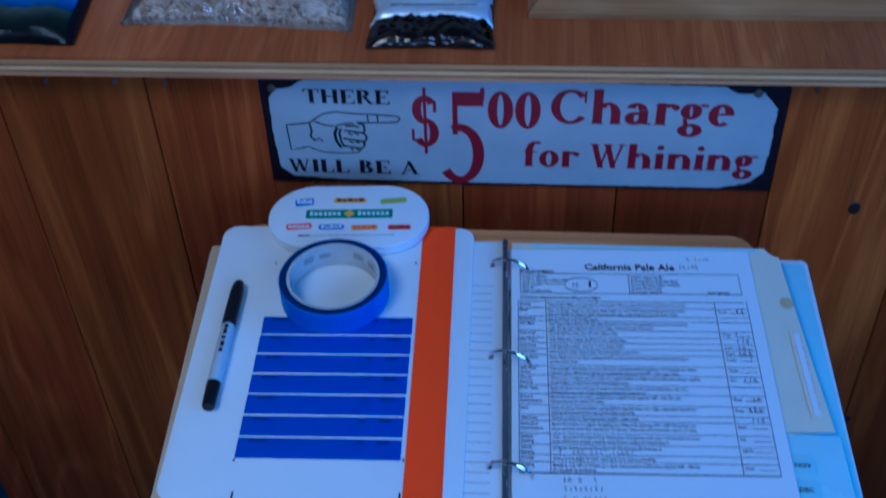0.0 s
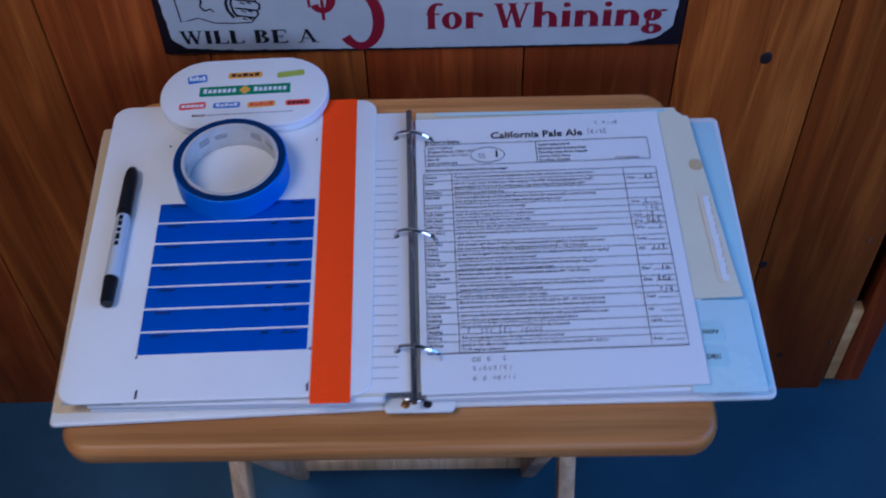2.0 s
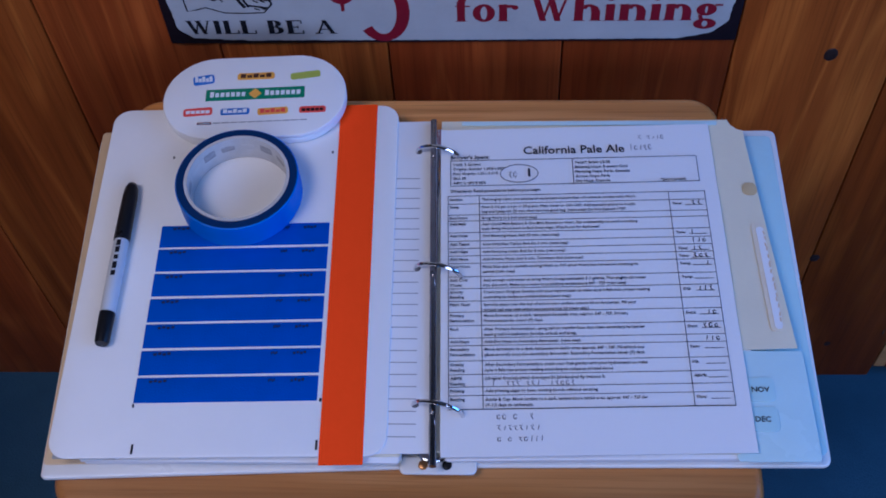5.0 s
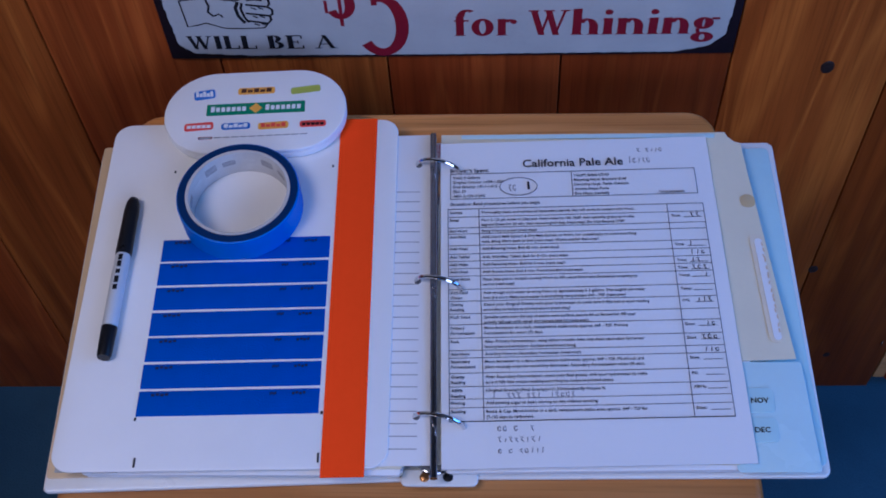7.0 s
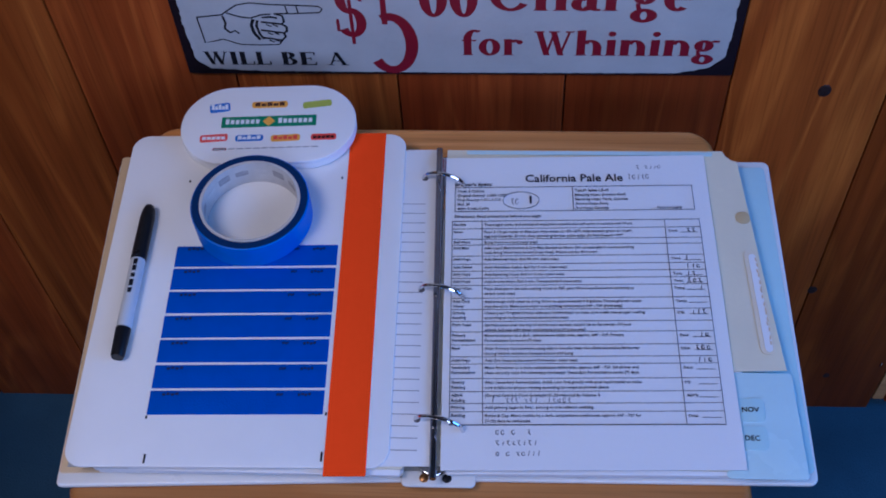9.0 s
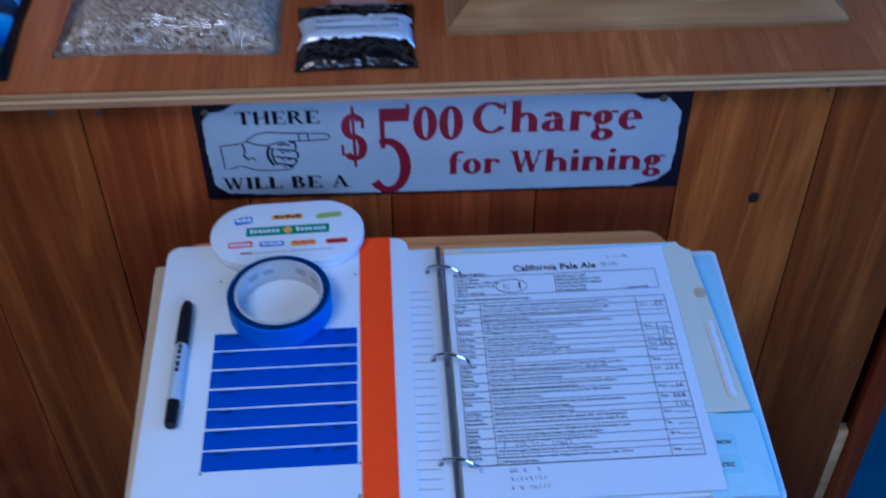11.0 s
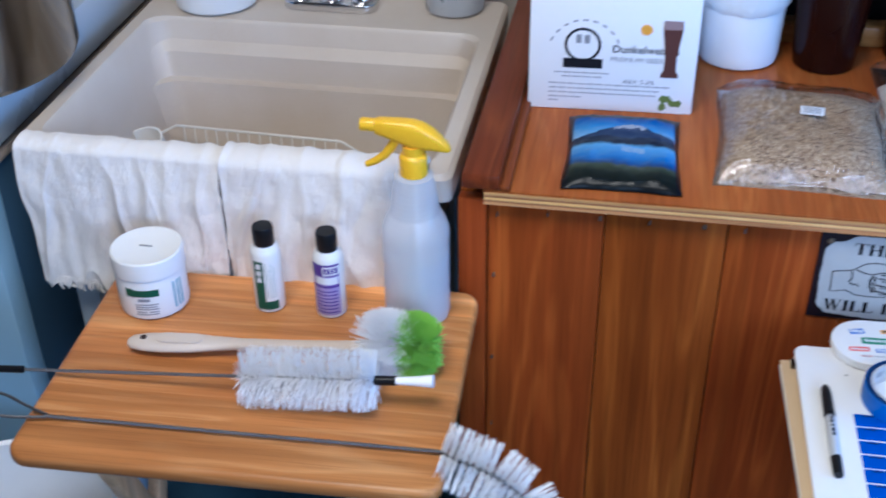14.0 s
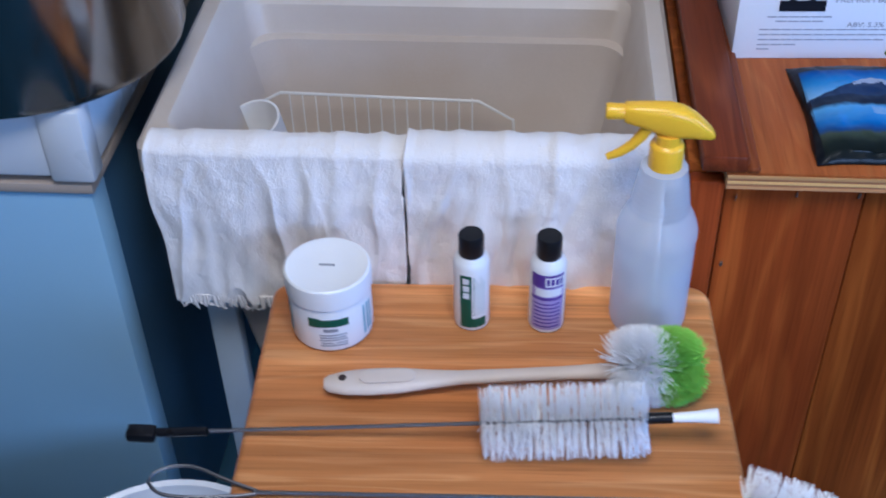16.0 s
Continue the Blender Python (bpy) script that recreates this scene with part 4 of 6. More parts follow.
part("sign_face", sign_face(), SIGNFACE, sign, "off-white enamel face", m=STAND)
LET = STAND @ pose(0, 0, 0.0013)
def U(u):
    return u * SW
def V(v):
    return (1 - v) * SH
roman("THERE", U(0.083), U(0.252), V(0.255), SH * 0.125, INK, sign, "lettering", LET)
roman("WILL BE A", U(0.036), U(0.303), V(0.905), SH * 0.125, INK, sign, "lettering", LET)
roman("$", U(0.285), U(0.352), V(0.63), SH * 0.46, SIGNRED, sign, "lettering", LET)
roman("$", U(0.285), U(0.352), V(0.63), SH * 0.46, INK, sign, "lettering_edge", LET, 0.0007)
roman("5", U(0.353), U(0.438), V(0.915), SH * 0.79, SIGNRED, sign, "lettering", LET)
roman("5", U(0.353), U(0.438), V(0.915), SH * 0.79, INK, sign, "lettering_edge", LET, 0.0007)
roman("00", U(0.438), U(0.543), V(0.455), SH * 0.335, SIGNRED, sign, "lettering", LET)
roman("00", U(0.438), U(0.543), V(0.455), SH * 0.335, INK, sign, "lettering_edge", LET, 0.0007)
roman("Charge", U(0.557), U(0.908), V(0.395), SH * 0.295, SIGNRED, sign, "lettering", LET)
roman("Charge", U(0.557), U(0.908), V(0.395), SH * 0.295, INK, sign, "lettering_edge", LET, 0.0007)
roman("for", U(0.508), U(0.618), V(0.805), SH * 0.23, SIGNRED, sign, "lettering", LET)
roman("for", U(0.508), U(0.618), V(0.805), SH * 0.23, INK, sign, "lettering_edge", LET, 0.0007)
roman("Whining", U(0.638), U(0.965), V(0.805), SH * 0.225, SIGNRED, sign, "lettering", LET)
roman("Whining", U(0.638), U(0.965), V(0.805), SH * 0.225, INK, sign, "lettering_edge", LET, 0.0007)


def drawn(pts, w, name="drawn_line", closed=False):
    """An inked line on the sign, through points given as shares of its width and height."""
    bm = tube([(U(u), V(v), 0.0004) for u, v in pts], w, 5, closed=closed)
    for vert in bm.verts:
        vert.co.z = 0.0003 + max(0, vert.co.z - 0.0004) * 0.1
    return part(name, bm, INK, sign, m=LET)


def sketch(pts, w, name="drawn_line"):
    """The same, from a sketch of the pointing glove on a 100 by 20 grid."""
    return drawn([(x / 100, y / 20) for x, y in pts], w, name)


sketch([(4.3, 9.2), (8.9, 8.7), (10.2, 7.9), (11.8, 7.0), (14.2, 6.6), (17.9, 6.9), (21.5, 7.0), (26.2, 7.2), (26.8, 7.7), (26.3, 8.3), (21.5, 8.5), (18.2, 8.5)], 0.0008)
sketch([(4.3, 9.2), (4.6, 13.9), (6.4, 13.6), (8.0, 13.2), (11.0, 14.2), (14.5, 14.3), (18.0, 14.2), (18.8, 13.4)], 0.0007)
sketch([(8.9, 8.9), (9.2, 10.2), (8.8, 11.2), (9.6, 12.0)], 0.0011)
sketch([(9.6, 12.0), (10.6, 11.6), (11.2, 12.2)], 0.0009)
sketch([(9.8, 8.4), (12.0, 9.1), (14.0, 9.3), (15.9, 8.7), (17.6, 8.6)], 0.0009)
sketch([(18.2, 8.5), (19.6, 8.9), (19.7, 9.9), (19.2, 10.4), (15.6, 10.0)], 0.0012)
sketch([(19.2, 10.4), (20.0, 10.9), (19.9, 11.7), (19.3, 12.0), (15.3, 11.5)], 0.0012)
sketch([(19.3, 12.0), (19.5, 12.7), (18.8, 13.4), (15.4, 12.9)], 0.0012)
sketch([(14.3, 9.5), (13.7, 10.6), (13.9, 12.0), (14.8, 13.3)], 0.0016, "hatching")
sketch([(15.0, 9.7), (14.6, 10.7), (14.9, 12.2), (15.5, 13.2)], 0.0012, "hatching")
sketch([(15.9, 9.2), (17.4, 9.1), (18.6, 9.3)], 0.0012, "hatching")
for x0 in (16.4, 17.6):
    for y0 in (10.5, 12.0, 13.4):
        sketch([(x0, y0), (x0 + 0.9, y0 + 0.35)], 0.0008, "hatching")
for x0 in (20.4, 22.3):
    sketch([(x0, 7.1), (x0 + 0.2, 8.4)], 0.0007)
for u, v in ((0.024, 0.13), (0.942, 0.1)):
    part("rivet", lathe([(0.0042, 0), (0.004, 0.0012), (0.0022, 0.0022), (0.0008, 0.0024)], 16), SCREW, sign, m=STAND @ pose(U(u), V(v), 0.0013))

# ---- recipe sheet ----
PRINT = plain("laser_print", (0.05, 0.05, 0.062), 0.7, bump=0, spec=0.1)
sheet = thing("recipe_sheet", 0.0255, -0.395, 0.6925, "printed brewing recipe sheet in the binder", "sheet", 1.3)


def page_mesh(w, h):
    bm = bmesh.new()
    rows = [[bm.verts.new((w * i / 12, h * j / 14, 0.0003 * math.sin(j * 0.9) * (i / 12) ** 2)) for i in range(13)] for j in range(15)]
    for a, b in zip(rows, rows[1:]):
        for i in range(12):
            bm.faces.new((a[i], a[i + 1], b[i + 1], b[i]))
    got = bmesh.ops.extrude_face_region(bm, geom=list(bm.faces))
    for v in got["geom"]:
        if isinstance(v, bmesh.types.BMVert):
            v.co.z += 0.0003
    return bm


part("page", page_mesh(0.209, 0.276), PAPER, sheet)
PZ = 0.0009


def line_box(x0, y0, x1, y1):
    w = 0.00021
    bm = bmesh.new()
    for a, b, c, d in ((x0, y0, x1, y0), (x0, y1, x1, y1), (x0, y0, x0, y1), (x1, y0, x1, y1)):
        box(bm, a - w, b - w, 0, c + w, d + w, 0.00015)
    return bm


words("California Pale Ale", PRINT, sheet, pose(0.064, 0.2500, PZ), 0.078, bold=0.012)
part("ruled_box", line_box(0.0075, 0.2205, 0.196, 0.2445), PRINT, sheet, m=pose(0, 0, PZ + 0.0006))
part("ruled_line", boxed(0.101, 0.2205, 0, 0.1015, 0.2445, 0.00015), PRINT, sheet, m=pose(0, 0, PZ))
words("Brewer's Specs:", PRINT, sheet, pose(0.0075, 0.2462, PZ + 0.0004), 0.03, bold=0.012)
for k, s in enumerate(("Yield: 5 Gallons", "Original Gravity: 1.050-1.055", "Final Gravity: 1.011-1.015", "IBU: 29", "ABV: 5.10%-5.25%")):
    words(s, PRINT, sheet, pose(0.0095, 0.2398 - 0.0044 * k, PZ + 0.0004), height=0.0023, bold=0.006)
for k, s in enumerate(("Yeast*: Safale US-05", "Bittering Hops: Brewers Gold", "Flavoring Hops: Perle, Cascade", "Aroma Hops: Perle", "Dry Hops: Cascade")):
    words(s, PRINT, sheet, pose(0.103, 0.2398 - 0.0044 * k, PZ), height=0.0023, bold=0.006)
words("*(not included)", PRINT, sheet, pose(0.167, 0.222, PZ), height=0.0022, bold=0.006)
words("Directions: Read procedures before you begin", PRINT, sheet, pose(0.0075, 0.2145, PZ + 0.0004), 0.068, height=0.0026, bold=0.008)
STEPS = (("Sanitize", "Thoroughly clean, and sanitize all equipment utensils that will come in contact with Wort.", ""),
         ("Steep", "Pour 2 1/2 gal. water in 20qt pot. Heat water to 150-160F. Add specialty grains to muslin|bag and Steep for 20 min. then remove grain bag. (next step) Do Not Exceed 170F!", "Time:"),
         ("Boil Wort", "Bring Wort to a boil (next step)", ""),
         ("Add Malt", "Add Liquid Malt Extract & Dry Malt Extract to Wort. Stir occasionally to avoid scorching|malt. Bring Wort back to boil (next step). Watch out for Boil-over!", ""),
         ("Add Hops", "Add Bittering Hops. Boil 45 min. (next step)", "Time:"), ("Add Tablet", "Add: Whirlfloc Tablet. Boil for 5 min. (next step)", ""),
         ("Add Hops", "Add Flavoring Hops. Boil for 5 min. (next step)", "Time:"), ("Add Hops", "Add Aroma Hops. Boil 5 min. Terminate Boil (next step)", "Time:"),
         ("Cool Wort", "Place 20qt pot in ice bath cooling Wort to 75F, pour Wort into Fermenter straining to|aerate (next step)", "Temp:"),
         ("Add Cold|Water", "Add enough cold water to bring Wort to approximately 5.3 gallons. Thoroughly stir water|into the wort. Make sure water is at pitching temperature 64F - 72F (next step)", "Temp:"),
         ("Gravity|Reading", "Check your Original Gravity with your hydrometer to make sure it falls into proper reading|according to recipe as printed above (next step)", "OG:"),
         ("Pitch Yeast", "Sprinkle yeast over the top of entire wort surface, secure lid on fermenter. Fill your|airlock half way with water and secure into lid (next step)", ""),
         ("Primary|Fermentation", "Move fermenter to a dark, temperature stable area, approx. 64F - 72F. Primary|Fermentation for seven (7) days.", "Date:"),
         ("Rack", "After Primary Fermentation, using siphon transfer beer into clean secondary fermenter|leaving behind sediment. Sanitize airlock and bung.", "Date:"), ("Add Hops", "Add Dry Hops to Secondary Fermenter. (next step)", ""),
         ("Secondary|Fermentation", "Move fermenter to a dark, temperature stable area, approx. 64F - 72F. Fill airlock and|place securely onto the secondary fermenter. Secondary Fermentation seven (7) days.", "Date:"),
         ("Gravity|Reading", "After Secondary Fermentation, check your final gravity with your hydrometer to make|sure it falls into proper reading according to recipe as printed above", "FG:"),
         ("ABV%|Reading", "(Original Gravity)-(Final Gravity)x131.25=Alcohol By Volume %", "ABV%:"), ("Priming", "Add priming sugar to beer, stirring to mix without aerating.", ""),
         ("Bottling", "Bottle & Cap. Move bottles to a dark, temperature stable area, approx. 64F - 72F for|(7-10) days to carbonate.", "Date:"))
ROWY = [0.211 - v for v in (0, 0.007, 0.017, 0.0225, 0.033, 0.0405, 0.047, 0.0535, 0.06, 0.0715, 0.0815, 0.092, 0.101, 0.112, 0.122, 0.128, 0.14, 0.1505, 0.16, 0.1665, 0.177)]
part("ruled_box", line_box(0.0055, ROWY[-1], 0.1985, ROWY[0]), PRINT, sheet, m=pose(0, 0, PZ + 0.0006))
for x in (0.029, 0.1715):
    part("ruled_line", boxed(x - 0.00022, ROWY[-1], 0, x + 0.00022, ROWY[0], 0.00015), PRINT, sheet, m=pose(0, 0, PZ))
for k, (a, b, c) in enumerate(STEPS):
    y0, y1 = ROWY[k], ROWY[k + 1]
    part("ruled_line", boxed(0.0055, y1 - 0.00018, 0, 0.1985, y1 + 0.00018, 0.00015), PRINT, sheet, m=pose(0, 0, PZ))
    for i, s in enumerate(a.split("|")):
        words(s, PRINT, sheet, pose(0.0068, y0 - 0.0042 - 0.0042 * i, PZ + 0.0005), height=0.0022, bold=0.012)
    for i, s in enumerate(b.split("|")):
        words(s, PRINT, sheet, pose(0.0308, y0 - 0.0042 - 0.0042 * i, PZ), height=0.0022, bold=0.004)
    if c:
        words(c, PRINT, sheet, pose(0.1735, y0 - 0.0046, PZ), height=0.0022, bold=0.008)
        part("ruled_line", boxed(0.183, y0 - 0.0052, 0, 0.196, y0 - 0.0048, 0.00015), PRINT, sheet, m=pose(0, 0, PZ))
PENCIL = plain("pencil_grey", (0.16, 0.16, 0.19), 0.6, bump=0)


def scribble(x, y, w, h, seed, material=PENCIL, r=0.00032):
    """Unreadable pen strokes, sign by sign."""
    rnd = random.Random(seed)
    bm = bmesh.new()
    n = max(3, int(w / 0.0034))
    for k in range(n):
        if rnd.random() < 0.18:
            continue
        cx0, hh = x + w * k / n, h * rnd.uniform(0.7, 1.0)
        kind = rnd.randint(0, 2)
        if kind == 0:
            pts = [(cx0 + 0.0012, y, 0), (cx0 + 0.0013 + rnd.uniform(0, 0.0008), y + hh, 0)]
        elif kind == 1:
            pts = [(cx0, y + hh * 0.9, 0), (cx0 + 0.002, y + hh, 0), (cx0 + 0.0007, y + hh * 0.5, 0), (cx0 + 0.0022, y, 0)]
        else:
            pts = [(cx0 + 0.0012 + 0.0011 * math.cos(a), y + hh / 2 + hh / 2 * math.sin(a), 0) for a in (0.4, 1.4, 2.6, 3.8, 5.0, 6.0)]
        tube(pts, r, 4, bm)
    for v in bm.verts:
        v.co.z = 0.0001 + max(0, v.co.z) * 0.3
    part("handwriting", bm, material, sheet, m=pose(0, 0, PZ))


for x, y, w, h, sd in ((0.150, 0.262, 0.024, 0.004, 1), (0.146, 0.2515, 0.018, 0.006, 2), (0.052, 0.2275, 0.014, 0.007, 3), (0.038, 0.0265, 0.026, 0.004, 5), (0.038, 0.0185, 0.03, 0.004, 6), (0.038, 0.0105, 0.032, 0.004, 7), (0.035, 0.0515, 0.034, 0.004, 8), (0.075, 0.0515, 0.018, 0.004, 9)):
    scribble(x, y, w, h, sd)
for k in (1, 4, 5, 6, 7, 8, 10, 12, 13, 14):
    scribble(0.184, ROWY[k] - 0.0048, 0.012, 0.004, 20 + k, INK, 0.0004)
bm = tube([(0.060 + 0.0145 * math.cos(radians(a)), 0.2315 + 0.0085 * math.sin(radians(a)), 0.0002) for a in range(0, 360, 20)], 0.0003, 4, closed=True)
part("handwriting", bm, PENCIL, sheet, m=pose(0, 0, PZ + 0.0001))
part("handwriting", boxed(0.0668, 0.2285, 0, 0.0685, 0.236, 0.0002), PRINT, sheet, m=pose(0, 0, PZ + 0.0001))
for s, y in (("NOV", -0.0905), ("DEC", -0.1125)):
    tabp = part("index_tab", slab(0.024, 0.018, 0.0006, 0.004, 0.0002), TEAL, binder, "translucent month tab", m=pose(0.2225, y, 0.0164))
    words(s, INK, tabp, pose(-0.004, -0.002, 0.0007), height=0.0038, bold=0.015)


# ---- goods on the counter ----
def film(name, gloss=0.06, tint=(0.96, 0.97, 0.98)):
    """Clear packing film: see-through, with crinkled gloss."""
    m, t, b = nodes_of(name)
    t.nodes.remove(b)
    out = t.nodes["Material Output"]
    clear, shine, mix, fr = add(t, "BsdfTransparent"), add(t, "BsdfGlossy", Roughness=0.08), t.nodes.new("ShaderNodeMixShader"), add(t, "Fresnel", IOR=1.42)
    clear.inputs[0].default_value = rgb(tint)
    co, nz = add(t, "TexCoord"), add(t, "TexNoise", Scale=55.0, Detail=4.0, Distortion=1.5)
    t.links.new(co.outputs["Object"], nz.inputs["Vector"])
    bp = add(t, "Bump", Strength=0.7, Distance=0.004)
    t.links.new(nz.outputs["Fac"], bp.inputs["Height"])
    for n in (shine, fr):
        t.links.new(bp.outputs[0], n.inputs["Normal"])
    lift = add(t, "Math")
    lift.operation = "ADD"
    lift.inputs[1].default_value = gloss
    t.links.new(fr.outputs[0], lift.inputs[0])
    t.links.new(lift.outputs[0], mix.inputs[0])
    t.links.new(clear.outputs[0], mix.inputs[1])
    t.links.new(shine.outputs[0], mix.inputs[2])
    t.links.new(mix.outputs[0], out.inputs[0])
    return m


FILM = film("clear_film", 0.07)


def milky(name, colour, through, clear):
    """Thin cloudy plastic: part of the light is scattered back, part scattered through, part passes straight."""
    m, t, b = nodes_of(name)
    co, nz = add(t, "TexCoord"), add(t, "TexNoise", Scale=35.0, Detail=3.0)
    t.links.new(co.outputs["Object"], nz.inputs["Vector"])
    c = mixed(t, rgb(colour), rgb(tuple(v * 0.94 for v in colour)), nz.outputs["Fac"])
    b.inputs["Roughness"].default_value = 0.22
    t.links.new(c, b.inputs["Base Color"])
    soft, bare = add(t, "BsdfTranslucent"), add(t, "BsdfTransparent")
    t.links.new(c, soft.inputs["Color"])
    a, z = add(t, "MixShader"), add(t, "MixShader")
    a.inputs[0].default_value, z.inputs[0].default_value = through, clear
    t.links.new(b.outputs[0], a.inputs[1])
    t.links.new(soft.outputs[0], a.inputs[2])
    t.links.new(a.outputs[0], z.inputs[1])
    t.links.new(bare.outputs[0], z.inputs[2])
    out = next(n for n in t.nodes if n.type == "OUTPUT_MATERIAL")
    t.links.new(z.outputs[0], out.inputs["Surface"])
    return m


CLOUDY = milky("cloudy_zip_film", (0.90, 0.90, 0.92), 0.3, 0.86)


def pillow(w, d, h, seed, edge=0.12, wrinkle=0.002, nx=46, ny=46, sag=0.0, flat=0.0):
    """A filled bag lying flat: thick middle, thin sealed rim, wrinkles, uneven outline."""
    bm = bmesh.new()
    top, low = [], []
    for j in range(ny + 1):
        rt, rl = [], []
        for i in range(nx + 1):
            u, v = i / nx, j / ny
            e = min(u, 1 - u) / edge, min(v, 1 - v) / edge
            k = (1 - (1 - min(1, e[0])) ** 2) * (1 - (1 - min(1, e[1])) ** 2)
            k = max(0.0, k) ** 0.6
            k *= 1 - sag * v
            out = 1 + 0.03 * noise.noise((u * 3, v * 3, seed)) - 0.04 * math.sin(math.pi * u) * (abs(v - 0.5) > 0.45) - 0.04 * math.sin(math.pi * v) * (abs(u - 0.5) > 0.45)
            x, y = (u - 0.5) * w * out, (v - 0.5) * d * out
            wr = wrinkle * noise.noise((u * 16, v * 16, seed)) + 0.6 * wrinkle * noise.noise((u * 37, v * 37, seed)) + 0.5 * h * 0.35 * noise.noise((u * 4, v * 4, seed + 3)) * k
            rim = 0.001 + 0.003 * max(0, noise.noise((u * 7, v * 7, seed + 5))) * (1 - k)
            rt.append((x, y, rim + k * h + wr * (0.3 + 0.7 * k) + wrinkle))
            rl.append((x, y, rim * 0.5))
        top.append(rt)
        low.append(rl)
    vt = [[bm.verts.new(p) for p in r] for r in top]
    vl = [[bm.verts.new((x, y, min(z, q[2] - 0.0004))) for (x, y, z), q in zip(r, rt)] for r, rt in zip(low, top)]
    for j in range(ny):
        for i in range(nx):
            bm.faces.new((vt[j][i], vt[j][i + 1], vt[j + 1][i + 1], vt[j + 1][i]))
            bm.faces.new((vl[j][i], vl[j + 1][i], vl[j + 1][i + 1], vl[j][i + 1]))
    ringt = [vt[0][i] for i in range(nx)] + [vt[j][nx] for j in range(ny)] + [vt[ny][i] for i in range(nx, 0, -1)] + [vt[j][0] for j in range(ny, 0, -1)]
    ringl = [vl[0][i] for i in range(nx)] + [vl[j][nx] for j in range(ny)] + [vl[ny][i] for i in range(nx, 0, -1)] + [vl[j][0] for j in range(ny, 0, -1)]
    n = len(ringt)
    for i in range(n):
        bm.faces.new((ringl[i], ringl[(i + 1) % n], ringt[(i + 1) % n], ringt[i]))
    return bm


def grain_material():
    m, t, b = nodes_of("crushed_grain")
    co = add(t, "TexCoord")
    mp = add(t, "Mapping")
    mp.inputs["Scale"].default_value = (1.0, 1.6, 1.0)
    t.links.new(co.outputs["Object"], mp.inputs[0])
    vo, nz = add(t, "TexVoronoi", Scale=340.0), add(t, "TexNoise", Scale=22.0, Detail=3.0)
    for n in (vo, nz):
        t.links.new(mp.outputs[0], n.inputs["Vector"])
    ramp = add(t, "ValToRGB")
    e = ramp.color_ramp.elements
    e[0].position, e[0].color = 0.0, (0.14, 0.09, 0.055, 1)
    e[1].position, e[1].color = 1.0, (0.74, 0.60, 0.42, 1)
    for pos, c in ((0.15, (0.30, 0.20, 0.12, 1)), (0.5, (0.46, 0.34, 0.21, 1)), (0.8, (0.60, 0.47, 0.31, 1))):
        el = e.new(pos)
        el.color = c
    sep = add(t, "SeparateColor")
    t.links.new(vo.outputs["Color"], sep.inputs[0])
    t.links.new(sep.outputs[0], ramp.inputs[0])
    c = mixed(t, ramp.outputs[0], (0.50, 0.40, 0.27, 1), nz.outputs["Fac"], "MULTIPLY")
    c = mixed(t, ramp.outputs[0], c, 0.3)
    t.links.new(c, b.inputs["Base Color"])
    b.inputs["Roughness"].default_value = 0.7
    bp = add(t, "Bump", Strength=0.8, Distance=0.002)
    bp.invert = True
    t.links.new(vo.outputs["Distance"], bp.inputs["Height"])
    t.links.new(bp.outputs[0], b.inputs["Normal"])
    return m


GRAIN = grain_material()
POWDER = plain("white_powder", (0.80, 0.76, 0.70), 0.9, vary=0.1, scale=25, bump=0.3)


def bag(name, x, y, w, d, h, rz, seed, filling, label, category, tag_at, full=0.9):
    b = thing(name, x, y, TOP + 0.001, label, category, rz)
    part("contents", pillow(w * 0.93, d * full, h, seed, 0.28, 0.0015), filling, b, m=pose(0, -(0.9 - full) * d / 2, 0))
    f = part("film", pillow(w, d, h + 0.0035, seed, 0.24, 0.0025, 60, 60), FILM, b, "clear crinkled plastic film")
    f.visible_shadow = False
    tagp = part("tag", slab(0.03, 0.02, 0.0006, 0.001, 0.0002), PAPER, b, "small white printed tag", m=pose(tag_at[0], tag_at[1], h + 0.0085, tag_at[2], 0, tag_at[3]))
    for k in range(3):
        part("small_print", boxed(-0.011, -0.001, 0, 0.011, 0.001, 0.0002), INKGREY, tagp, m=pose(0, 0.005 - 0.005 * k, 0.0007))
    return b


bag("grain_bag", -0.236, 0.163, 0.219, 0.265, 0.034, -2, 1.0, GRAIN, "clear plastic bag full of crushed grain", "grain bag", (0.008, 0.006, 3, -3))
bag("sugar_bag", -0.053, 0.305, 0.144, 0.19, 0.026, -1, 5.0, POWDER, "clear plastic bag half full of white powder", "powder bag", (0.0, 0.012, 6, -2), 0.6)

zipb = thing("zip_bag", -0.055, 0.15, TOP + 0.001, "small empty clear zip bag with a tag", "zip bag", -2)
zf = part("film", pillow(0.058, 0.092, 0.0035, 3.0, 0.2, 0.0015, 24, 24), CLOUDY, zipb)
zf.visible_shadow = False
part("tag", slab(0.026, 0.016, 0.0006, 0.001, 0.0002), PAPER, zipb, m=pose(0, 0.012, 0.0078))
part("small_print", boxed(-0.01, -0.002, 0, 0.01, 0.002, 0.0002), LABELBLUE, zipb, m=pose(0, 0.012, 0.0085))
FOILBLACK = plain("black_foil", (0.12, 0.10, 0.085), 0.17, 1.0, vary=0.3, scale=60, bump=0.4, fine=60)
FOILSILVER = plain("silver_foil", (0.90, 0.90, 0.92), 0.3, 0.35, vary=0.15, scale=60, bump=0.4, fine=90)
sachet = thing("hop_sachet", -0.059, 0.054, TOP + 0.001, "black and silver foil sachet lying flat", "sachet", 1)
